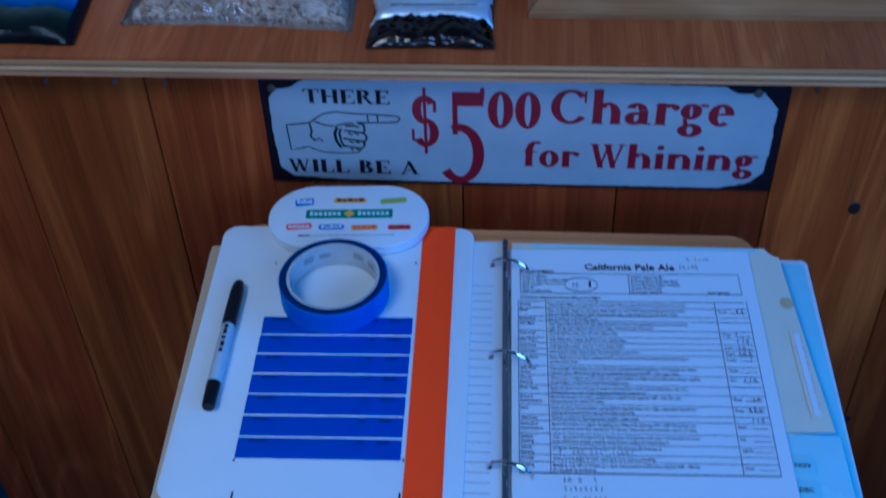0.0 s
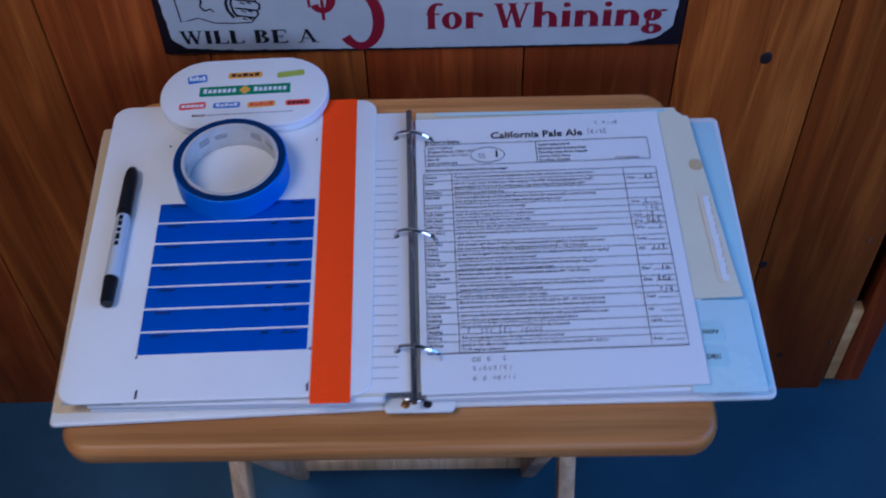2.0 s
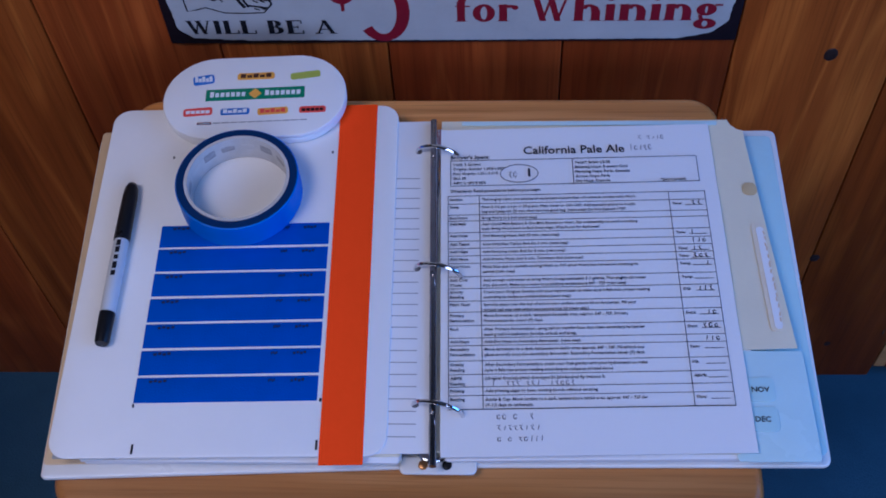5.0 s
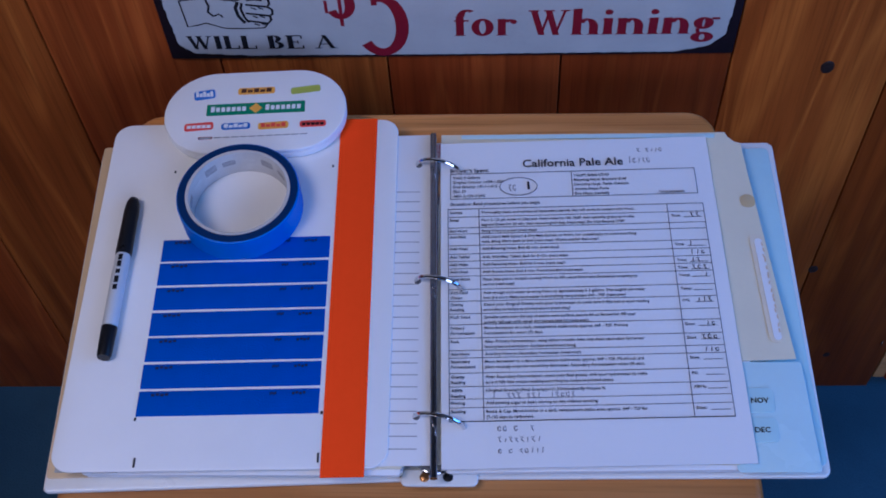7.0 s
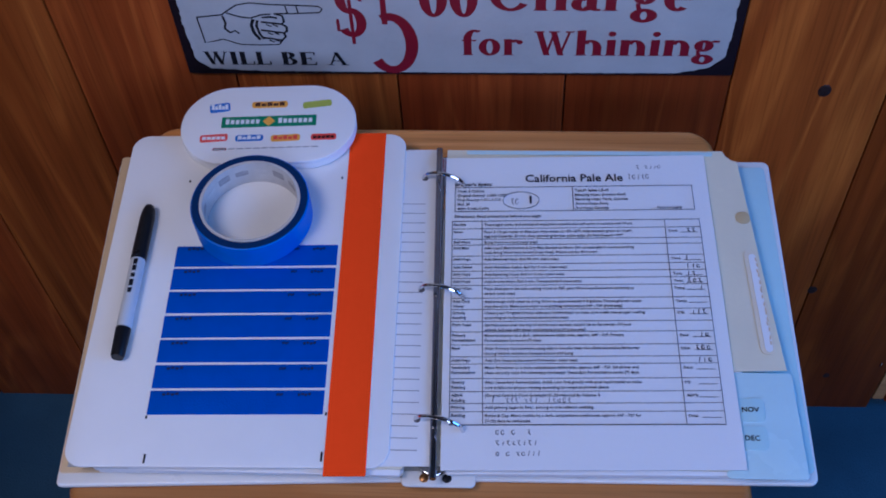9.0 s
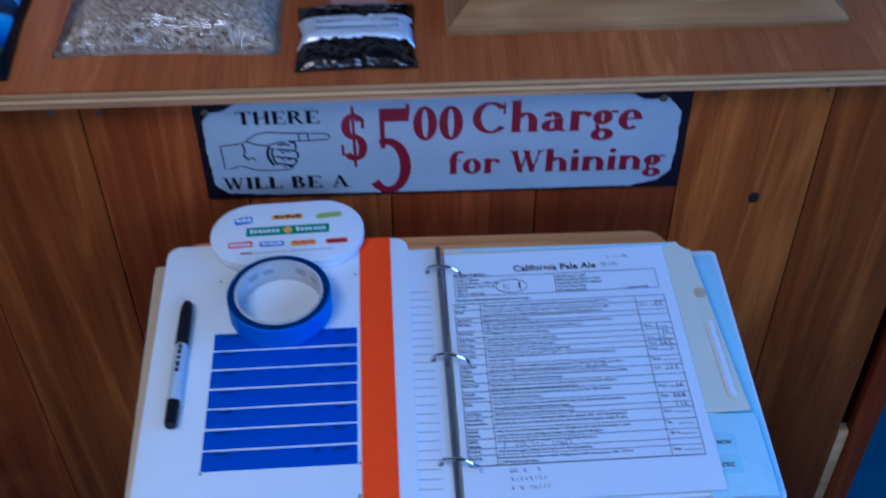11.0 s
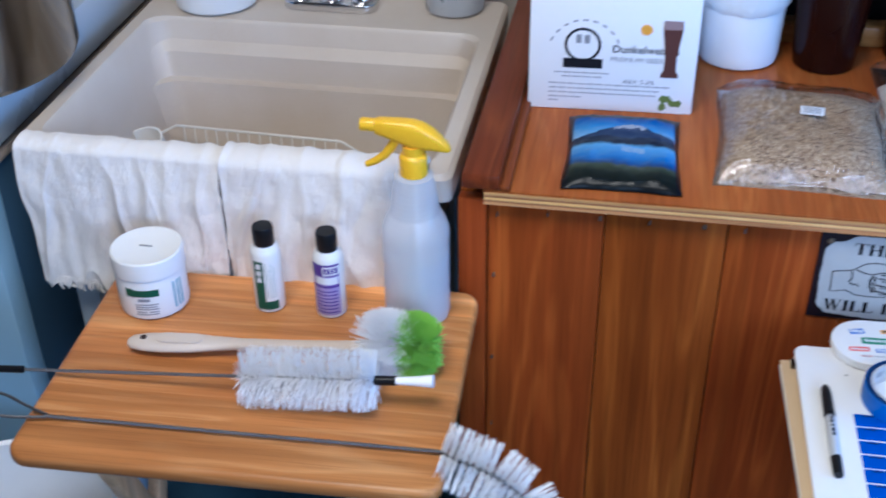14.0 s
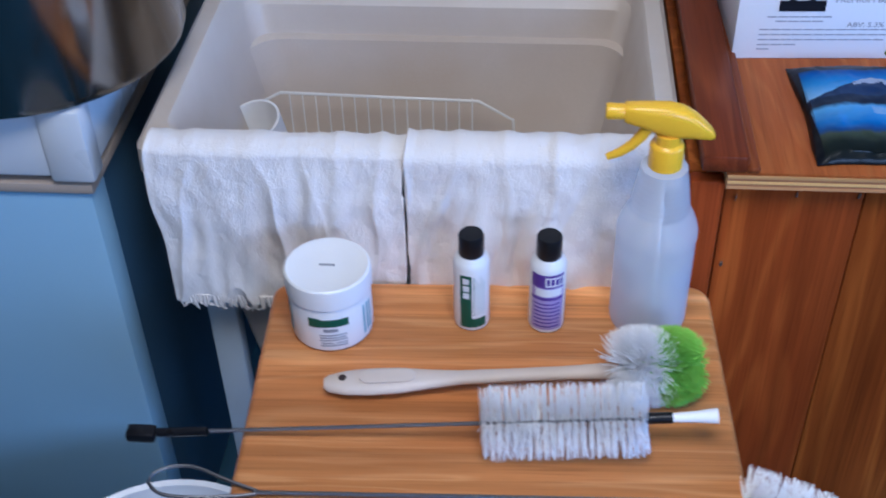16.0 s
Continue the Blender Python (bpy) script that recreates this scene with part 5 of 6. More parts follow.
part("foil_body", pillow(0.116, 0.105, 0.012, 7.0, 0.3, 0.002, 50, 50), FOILBLACK, sachet)
part("silver_band", pillow(0.113, 0.046, 0.0128, 7.5, 0.2, 0.0012, 40, 24), FOILSILVER, sachet, "silver printed band", m=pose(0, 0.0, 0.0022))
for k in range(2):
    part("small_print", boxed(-0.04, -0.0016, 0, 0.04, 0.0016, 0.0003), INKGREY, sachet, m=pose(0.002, 0.006 - 0.011 * k, 0.0172))


def yeast_print():
    """A printed pouch: dark foot, blue lake, dark shore, a pale snowy peak and a deep blue sky."""
    m, t, b = nodes_of("lake_print_foil")
    co, nz, fine, sep = add(t, "TexCoord"), add(t, "TexNoise", Scale=38.0, Detail=6.0), add(t, "TexNoise", Scale=150.0, Detail=4.0), add(t, "SeparateXYZ")
    for n in (nz, fine):
        t.links.new(co.outputs["Object"], n.inputs["Vector"])
    t.links.new(co.outputs["Generated"], sep.inputs[0])

    def calc(op, a, b2, c=None):
        n = add(t, "Math")
        n.operation = op
        for i, v in enumerate((a, b2, c)):
            if v is None:
                continue
            if hasattr(v, "links"):
                t.links.new(v, n.inputs[i])
            else:
                n.inputs[i].default_value = v
        return n.outputs[0]

    x, y, wob = sep.outputs[0], sep.outputs[1], calc("MULTIPLY_ADD", nz.outputs["Fac"], 0.10, -0.05)

    def bands(v, stops):
        ramp = add(t, "ValToRGB")
        e = ramp.color_ramp.elements
        (p0, c0), (p1, c1) = stops[0], stops[-1]
        e[0].position, e[0].color, e[1].position, e[1].color = p0, rgb(c0), p1, rgb(c1)
        for p, c in stops[1:-1]:
            e.new(p).color = rgb(c)
        t.links.new(v, ramp.inputs[0])
        return ramp.outputs[0]

    ground = bands(calc("ADD", y, wob), ((0.0, (0.004, 0.005, 0.006)), (0.12, (0.010, 0.015, 0.012)), (0.19, (0.05, 0.065, 0.04)), (0.22, (0.010, 0.05, 0.19)), (0.30, (0.03, 0.15, 0.47)), (0.45, (0.14, 0.35, 0.66)), (0.49, (0.005, 0.010, 0.025)), (0.58, (0.008, 0.018, 0.05))))
    heaven = bands(y, ((0.55, (0.28, 0.46, 0.70)), (0.70, (0.07, 0.25, 0.58)), (0.82, (0.008, 0.08, 0.34)), (0.90, (0.004, 0.008, 0.02))))
    peak = calc("ADD", calc("MULTIPLY_ADD", calc("ABSOLUTE", calc("SUBTRACT", x, 0.56), 0.0), -0.42, 0.76), wob)
    snow = calc("GREATER_THAN", calc("MULTIPLY_ADD", fine.outputs["Fac"], 0.16, y), 0.775)
    rock = mixed(t, rgb((0.012, 0.03, 0.09)), rgb((0.34, 0.38, 0.48)), snow)
    c = mixed(t, heaven, rock, calc("LESS_THAN", y, peak))
    c = mixed(t, c, ground, calc("LESS_THAN", calc("ADD", y, wob), 0.57))
    mirror = calc("MULTIPLY", calc("LESS_THAN", calc("ABSOLUTE", calc("SUBTRACT", x, 0.58), 0.0), 0.10), calc("MULTIPLY", calc("GREATER_THAN", calc("ADD", y, wob), 0.38), calc("LESS_THAN", calc("ADD", y, wob), 0.44)))
    c = mixed(t, c, rgb((0.35, 0.44, 0.58)), calc("MULTIPLY", mirror, fine.outputs["Fac"]))
    rim = calc("GREATER_THAN", calc("MAXIMUM", calc("MULTIPLY", calc("ABSOLUTE", calc("SUBTRACT", x, 0.5), 0.0), 1.0), calc("SUBTRACT", y, 0.42)), 0.445)
    c = mixed(t, c, rgb((0.004, 0.005, 0.008)), rim)
    t.links.new(c, b.inputs["Base Color"])
    b.inputs["Roughness"].default_value, b.inputs["Specular IOR Level"].default_value = 0.3, 0.2
    return m


yeast = thing("yeast_pouch", -0.461, 0.094, TOP + 0.001, "blue printed foil pouch with a lake picture", "pouch", 1.5)
part("pouch_body", pillow(0.146, 0.188, 0.016, 11.0, 0.22, 0.0012, 50, 50), yeast_print(), yeast)
for k in range(8):
    part("printed_mark", boxed(-0.0052, -0.004, 0, 0.0052, 0.004 + (0.001 if k % 3 == 0 else 0), 0.0004), PAPER, yeast, m=pose(-0.046 + 0.0128 * k, 0.081 + 0.001 * math.sin(k), 0.0085, -8, 0, 0))

# carton
CARTON = plain("white_carton", (0.88, 0.88, 0.89), 0.5, vary=0.04, scale=12, bump=0.08)
FADED = plain("faded_grey_ink", (0.36, 0.35, 0.38), 0.7, bump=0)
carton = thing("beer_kit_carton", -0.486, 0.214, TOP + 0.0005, "white cardboard carton with brewing print", "carton", 2)
CW, CH, CD = 0.22, 0.164, 0.19
part("carton_body", boxed(-CW / 2, 0, 0, CW / 2, CD, CH, bev=0.0015), CARTON, carton)
for sx in (0, 1):
    part("flap", boxed(-CW / 2 + 0.0006, sx * (CD / 2 + 0.001), CH + 0.0004, CW / 2 - 0.0006, sx * (CD / 2 + 0.001) + CD / 2 - 0.001, CH + 0.003, bev=0.0008), CARTON, carton, "carton top flap")
FACE = pose(-CW / 2, -0.0002, 0, 90, 0, 0)
BROWN = plain("beer_brown_print", (0.10, 0.035, 0.025), 0.5, bump=0, vary=0.2)
FOAM = plain("foam_print", (0.34, 0.24, 0.24), 0.5, bump=0, vary=0.1)
HOP = plain("hop_green_print", (0.16, 0.22, 0.05), 0.5, bump=0, vary=0.3)
def cx(u):
    return u * CW
def cy(v):
    return (1 - v) * CH
ringp = bmesh.new()
skin(ringp, [[(cx(0.32) + r * math.cos(a * math.pi / 24), cy(0.42) + r * math.sin(a * math.pi / 24), z) for a in range(48)] for r, z in ((0.024, 0), (0.024, 0.0003), (0.0205, 0.0003), (0.0205, 0))], False, False)
part("printed_ring", ringp, INK, carton, m=FACE)
mark("printed_block", R(0.052, 0.0135, 0.0004), INK, carton, FACE @ pose(cx(0.325), cy(0.58), 0.0004))
for k, (w, h) in enumerate(((0.007, 0.012), (0.007, 0.012))):
    part("printed_mark", boxed(-w / 2, -h / 2, 0, w / 2, h / 2, 0.0003), INKGREY, carton, m=FACE @ pose(cx(0.295 + 0.05 * k), cy(0.37), 0))
for k in range(9):
    a = radians(150 - 15 * k)
    part("small_print", boxed(-0.0034, -0.0011, 0, 0.0034, 0.0011, 0.0003), FADED, carton, m=FACE @ pose(cx(0.33) + 0.05 * math.cos(a), cy(0.55) + 0.056 * math.sin(a), 0, 0, 0, 75 - 15 * k - 15))
words("Dunkelweizen", INK, carton, FACE @ pose(cx(0.50), cy(0.475), 0), cx(0.39), bold=0.012)
words("PREMIUM BEER KIT", INKGREY, carton, FACE @ pose(cx(0.49), cy(0.555), 0), cx(0.40), height=0.0068)
words("ABV: 5.3%", INKGREY, carton, FACE @ pose(cx(0.57), cy(0.745), 0), cx(0.19), height=0.0062)
mark("printed_sun", [(0.0088 * (1 if k % 2 else 0.72) * math.cos(k * math.pi / 12), 0.0088 * (1 if k % 2 else 0.72) * math.sin(k * math.pi / 12)) for k in range(24)], GOLD, carton, FACE @ pose(cx(0.69), cy(0.27), 0))
mark("printed_glass", [(-0.012, 0.04), (0.012, 0.04), (0.0125, 0.028), (0.009, 0.0), (0.0075, -0.012), (0.008, -0.03), (0.0115, -0.036), (0.0115, -0.04), (-0.0115, -0.04), (-0.0115, -0.036), (-0.008, -0.03), (-0.0075, -0.012), (-0.009, 0.0), (-0.0125, 0.028)], BROWN, carton, FACE @ pose(cx(0.845), cy(0.43), 0.0005))
mark("printed_foam", R(0.0235, 0.012, 0.001), FOAM, carton, FACE @ pose(cx(0.845), cy(0.43) + 0.034, 0.0009))
for u0, u1, v in ((0.155, 0.49, 0.665), (0.20, 0.45, 0.70), (0.125, 0.86, 0.765), (0.125, 0.80, 0.805), (0.125, 0.78, 0.845), (0.125, 0.33, 0.885), (0.125, 0.19, 0.92)):
    n = max(2, int((u1 - u0) / 0.055))
    for k in range(n):
        wd = (u1 - u0) / n
        part("small_print", boxed(cx(u0 + wd * k), cy(v) - 0.0007, 0, cx(u0 + wd * (k + 0.9)), cy(v) + 0.0007, 0.0003), FADED, carton, m=FACE)
for k in range(5):
    mark("printed_hop", [(0.0055 * math.cos(a * math.pi / 5) * (1 if a % 2 else 0.7), 0.006 * math.sin(a * math.pi / 5)) for a in range(10)], HOP, carton, FACE @ pose(cx(0.82 + 0.03 * (k % 4)), cy(0.87 + 0.035 * (k // 2)), 0.00005 * k, 0, 0, 40 * k))

# pails and tubs at the back
WRAP = plain("milky_film", (0.80, 0.80, 0.78), 0.3, vary=0.06, scale=40, bump=0.6, fine=120)
pail = thing("white_pail", -0.31, 0.418, TOP + 0.0005, "white plastic pail with a film covered lid", "pail")
part("pail_body", lathe([(0.05, 0), (0.0555, 0.003), (0.0575, 0.012), (0.0605, 0.10), (0.0605, 0.112)], 48), WHITE, pail)
bm = bmesh.new()
rings = []
for r, z in ((0.0615, 0.086), (0.0645, 0.092), (0.0665, 0.102), (0.0675, 0.112), (0.067, 0.135), (0.065, 0.15), (0.058, 0.153), (0.01, 0.153)):
    rings.append([((r + 0.0022 * noise.noise((a * 0.7, z * 70, 2))) * math.cos(a * math.pi / 36), (r + 0.0022 * noise.noise((a * 0.7, z * 70, 2))) * math.sin(a * math.pi / 36), z + 0.0035 * noise.noise((a * 0.5, z * 30, 8))) for a in range(72)])
skin(bm, rings, False, True)
part("film_cover", bm, WRAP, pail, "crumpled milky film over the lid")
MALT = plain("dark_malt_syrup", (0.017, 0.0035, 0.002), 0.2, vary=0.3, scale=30, bump=0.02, spec=0.2)
LIDCLEAR = plain("cloudy_lid", (0.50, 0.40, 0.28), 0.25, vary=0.15, scale=30, bump=0.1)
for x, y, k in ((-0.188, 0.412, 0), (-0.055, 0.458, 1)):
    tub = thing("malt_tub", x, y, TOP + 0.0005, "plastic tub of dark malt syrup with lid", "tub", 10 + 20 * k, "tubs of malt")
    part("tub_body", lathe([(0.04, 0), (0.043, 0.002), (0.0455, 0.02), (0.0545, 0.135), (0.055, 0.138)], 48), MALT, tub, "tub filled with dark syrup")
    part("lid_rim", lathe([(0.0555, 0.132), (0.0585, 0.1325), (0.0595, 0.137), (0.0595, 0.143), (0.058, 0.1455), (0.0545, 0.1455), (0.053, 0.1425)], 56, cap0=False, cap1=False), WHITE, tub, "pale lid rim")
    part("lid_panel", lathe([(0.0535, 0.1418), (0.0535, 0.1428), (0.03, 0.1432), (0.005, 0.1432)], 48), LIDCLEAR, tub)
    part("tag", slab(0.026, 0.018, 0.0005, 0.001, 0.0002), PAPER, tub, m=pose(0.004, 0.0, 0.1436, 0, 0, -8))

# drip tray and tap column
drip = thing("drip_tray", 0.228, 0.195, TOP + 0.0005, "oak framed steel drip tray on the counter", "drip tray")
DX, DY, MW = 0.199, 0.140, 0.046


def mitred(length):
    bm = bmesh.new()
    prof = [(0, 0), (0, 0.006), (0.004, 0.011), (0.020, 0.0235), (0.024, 0.025), (MW - 0.003, 0.026), (MW, 0.023), (MW, 0)]
    rings = [[(s * (length - q), -q, z) for q, z in prof] for s in (-1, 1)]
    skin(bm, rings)
    return bm


for L, m in ((DX, pose(0, -DY, 0, 0, 0, 180)), (DX, pose(0, DY, 0)), (DY, pose(DX, 0, 0, 0, 0, -90)), (DY, pose(-DX, 0, 0, 0, 0, 90))):
    part("frame_member", mitred(L - 0.0008), OAK, drip, "chamfered oak frame member", m=m)
MAT = plain("blue_grey_steel", (0.055, 0.085, 0.13), 0.32, 0.6, vary=0.2, scale=20, bump=0.05)
part("grate", slab(2 * (DX - MW), 2 * (DY - MW), 0.004, 0.004, 0.0008, 0.009), MAT, drip, "perforated blue grey steel grate")
bm = bmesh.new()
for i in range(30):
    for j in range(18):
        x, y = -0.138 + 0.0095 * i, -0.082 + 0.0095 * j
        if math.hypot(x + 0.008, y - 0.085) > 0.06:
            bmesh.ops.create_circle(bm, cap_ends=True, segments=6, radius=0.0028, matrix=Matrix.Translation((x, y, 0.0133)))
tagged(part("perforation", bm, BLACK, drip), "rows of small round drain holes", "", "", "stuff")
BRASS = plain("polished_brass", (0.62, 0.45, 0.14), 0.14, 1.0, vary=0.15, scale=25, bump=0.03)
column = thing("beer_tap_column", 0.2205, 0.280, TOP + 0.0137, "polished brass beer tap column", "tap column")
part("flange", lathe([(0.058, 0.0), (0.058, 0.026), (0.055, 0.030), (0.046, 0.033), (0.042, 0.038)], 56), BRASS, column)
part("shaft", lathe([(0.041, 0.036), (0.0405, 0.04), (0.0405, 0.33), (0.045, 0.335), (0.045, 0.345)], 56), BRASS, column)

# ---- cleaning things on the second tray ----
GREENINK = plain("dark_green_print", (0.006, 0.09, 0.05), 0.45, bump=0, vary=0.1)
PALEINK = plain("pale_green_ink", (0.50, 0.58, 0.54), 0.5, bump=0)
PURPLE = plain("purple_print", (0.09, 0.04, 0.30), 0.45, bump=0, vary=0.1)
LILAC = plain("lilac_print", (0.40, 0.34, 0.62), 0.45, bump=0, vary=0.1)


def wrap_patch(r, a0, a1, z0, z1, n=14):
    """A label patch that follows a round body."""
    bm = bmesh.new()
    rows = [[(q * math.cos(radians(a0 + (a1 - a0) * i / n)), q * math.sin(radians(a0 + (a1 - a0) * i / n)), z) for i in range(n + 1)] for q, z in ((r - 0.0004, z0), (r, z0), (r, z1), (r - 0.0004, z1))]
    skin(bm, rows, False, False, closed=False)
    return bm


jar = thing("powder_jar", -1.032, -0.106, TB + 0.0005, "white plastic jar of cleaner with green label", "jar", 0)
part("jar_body", lathe([(0.039, 0), (0.0425, 0.003), (0.0435, 0.008), (0.0435, 0.058), (0.042, 0.062)], 56), WHITE, jar)
part("lid", lathe([(0.0440, 0.060), (0.0452, 0.061), (0.0454, 0.080), (0.0446, 0.0842), (0.0425, 0.0855), (0.041, 0.0848), (0.01, 0.0848)], 64), WHITE, jar, "flat white screw lid")
part("lid_print", boxed(-0.008, -0.0015, 0.0849, 0.008, 0.0015, 0.0852), INKGREY, jar)
part("label_band", wrap_patch(0.0439, 252, 304, 0.037, 0.047), GREENINK, jar, "dark green label band")
part("label_disc", wrap_patch(0.0441, 248, 264, 0.0365, 0.0485, 8), GREENINK, jar)
for k, (a0, a1, z) in enumerate(((268, 288, 0.030), (262, 300, 0.0245), (262, 298, 0.021), (262, 300, 0.0175), (264, 280, 0.0135), (284, 300, 0.0135), (262, 300, 0.010))):
    part("small_print", wrap_patch(0.0439, a0, a1, z, z + (0.0042 if k == 0 else 0.0016), 8), INKGREY, jar)
for a in (200, 207, 328, 336, 343):
    part("small_print", wrap_patch(0.0439, a, a + 4.5, 0.012, 0.05, 3), LABELBLUE, jar)


def dose_bottle(x, y, label, dark, pale, rz, swap):
    b = thing("dose_bottle", x, y, TB + 0.0005, label, "bottle", rz, "small dosing bottles")
    b.scale = (1, 1, 0.945)
    part("bottle_body", lathe([(0.0165, 0), (0.0186, 0.0015), (0.019, 0.004), (0.019, 0.088), (0.0175, 0.095), (0.0125, 0.1), (0.0115, 0.104)], 40), WHITE, b)
    bm = lathe([(0.0128, 0.1), (0.0132, 0.101), (0.0132, 0.124), (0.0122, 0.1265), (0.004, 0.1268)], 30)
    part("cap", bm, BLACK, b, "black ribbed screw cap")
    if swap:
        part("label_panel", wrap_patch(0.0193, 215, 325, 0.006, 0.086), LILAC, b, "lilac printed label")
        part("label_band", wrap_patch(0.0195, 215, 325, 0.05, 0.054), dark, b)
        part("label_band", wrap_patch(0.0195, 215, 325, 0.068, 0.086), dark, b)
        part("label_patch", wrap_patch(0.0197, 262, 325, 0.07, 0.083), PAPER, b)
        part("label_patch", wrap_patch(0.0195, 230, 318, 0.0555, 0.066), PAPER, b)
        for k in range(7):
            part("small_print", wrap_patch(0.0196, 228, 312, 0.01 + 0.0055 * k, 0.0118 + 0.0055 * k, 6), PURPLE, b)
        for k in range(4):
            part("small_print", wrap_patch(0.0199, 266 + 14 * k, 276 + 14 * k, 0.0725, 0.081, 3), dark, b)
    else:
        part("label_panel", wrap_patch(0.0193, 236, 274, 0.006, 0.082), dark, b, "dark green label panel")
        part("label_foot", wrap_patch(0.0193, 274, 322, 0.006, 0.019), dark, b)
        for k in range(3):
            part("small_print", wrap_patch(0.0195, 246, 266, 0.049 + 0.0105 * k, 0.057 + 0.0105 * k, 4), PAPER, b)
        for k in range(6):
            part("small_print", wrap_patch(0.0194, 280 + 7 * k, 282 + 7 * k, 0.024, 0.08 - 0.004 * (k % 3), 3), GREENINK if k == 0 else PALEINK, b)
    return b


dose_bottle(-0.884, -0.09, "white bottle with green label and black cap", GREENINK, PAPER, 0, False)
dose_bottle(-0.8045, -0.0895, "white bottle with purple label and black cap", PURPLE, LILAC, 0, True)

# spray bottle
YELLOW = plain("yellow_plastic", (0.90, 0.53, 0.0), 0.3, vary=0.06, scale=30, bump=0.0)

POLY = milky("milky_polythene", (0.99, 0.99, 0.99), 0.4, 0.5)
WATER = milky("cloudy_liquid", (0.78, 0.84, 0.88), 0.35, 0.55)
spray = thing("spray_bottle", -0.697, -0.075, TB + 0.0005, "milky spray bottle with yellow trigger head", "spray bottle", 0)
outer = [(0.034, 0), (0.0392, 0.002), (0.0405, 0.008), (0.0403, 0.104), (0.0401, 0.108), (0.0405, 0.112), (0.0409, 0.118), (0.0405, 0.125), (0.0388, 0.132), (0.0355, 0.140), (0.0315, 0.148)]
for k in range(6):
    z = 0.151 + 0.0062 * k
    outer += [(0.0298 - 0.0009 * k, z), (0.0299 - 0.0009 * k, z + 0.002), (0.0293 - 0.0009 * k, z + 0.0045)]
outer += [(0.0235, 0.192), (0.0228, 0.199), (0.014, 0.2005)]
part("bottle_shell", lathe(outer, 56, cap0=True, cap1=False), POLY, spray, "milky translucent bottle")
part("liquid", lathe([(0.0315, 0.003), (0.0383, 0.0105), (0.0382, 0.092), (0.0378, 0.0925)], 48), WATER, spray, "clear liquid about half full")
part("dip_tube", tube([(0.006, 0.0, 0.012), (0.003, 0, 0.11), (0, 0, 0.2)], 0.0022, 8), WHITE, spray)
part("collar", lathe([(0.0150, 0.2003), (0.0165, 0.201), (0.0165, 0.224), (0.0155, 0.226), (0.0125, 0.228), (0.0125, 0.238)], 32), YELLOW, spray)
bm = bmesh.new()
stations = ((-0.043, 0.2600, 0.0085, 0.0075), (-0.041, 0.2598, 0.0098, 0.0085), (-0.028, 0.2580, 0.0118, 0.0098), (-0.014, 0.2555, 0.0145, 0.0110), (0.0, 0.2530, 0.0168, 0.0118), (0.013, 0.2505, 0.0158, 0.0115), (0.024, 0.2470, 0.0125, 0.0104), (0.033, 0.2425, 0.0088, 0.0088), (0.040, 0.2385, 0.0055, 0.0066), (0.0435, 0.236, 0.0024, 0.0035))
rings = []
for x, zc, hh, hw in stations:
    ring = []
    for a in range(24):
        c, s = math.cos(a * math.pi / 12), math.sin(a * math.pi / 12)
        ring.append((x, hw * math.copysign(abs(c) ** 0.62, c), zc + hh * math.copysign(abs(s) ** 0.62, s)))
    rings.append(ring)
skin(bm, rings)
part("trigger_head", bm, YELLOW, spray, "yellow teardrop trigger head")
part("nozzle", lathe([(0.0072, 0), (0.0078, 0.003), (0.0082, 0.016), (0.0072, 0.0185), (0.003, 0.0186)], 20), YELLOW, spray, m=pose(-0.042, 0, 0.2605, 0, -90, 0))
part("trigger", tube([(-0.018, 0, 0.248), (-0.025, 0, 0.234), (-0.033, 0, 0.223), (-0.044, 0, 0.214), (-0.056, 0, 0.208)], [0.0060, 0.0058, 0.0052, 0.0046, 0.0036], 12), YELLOW, spray)


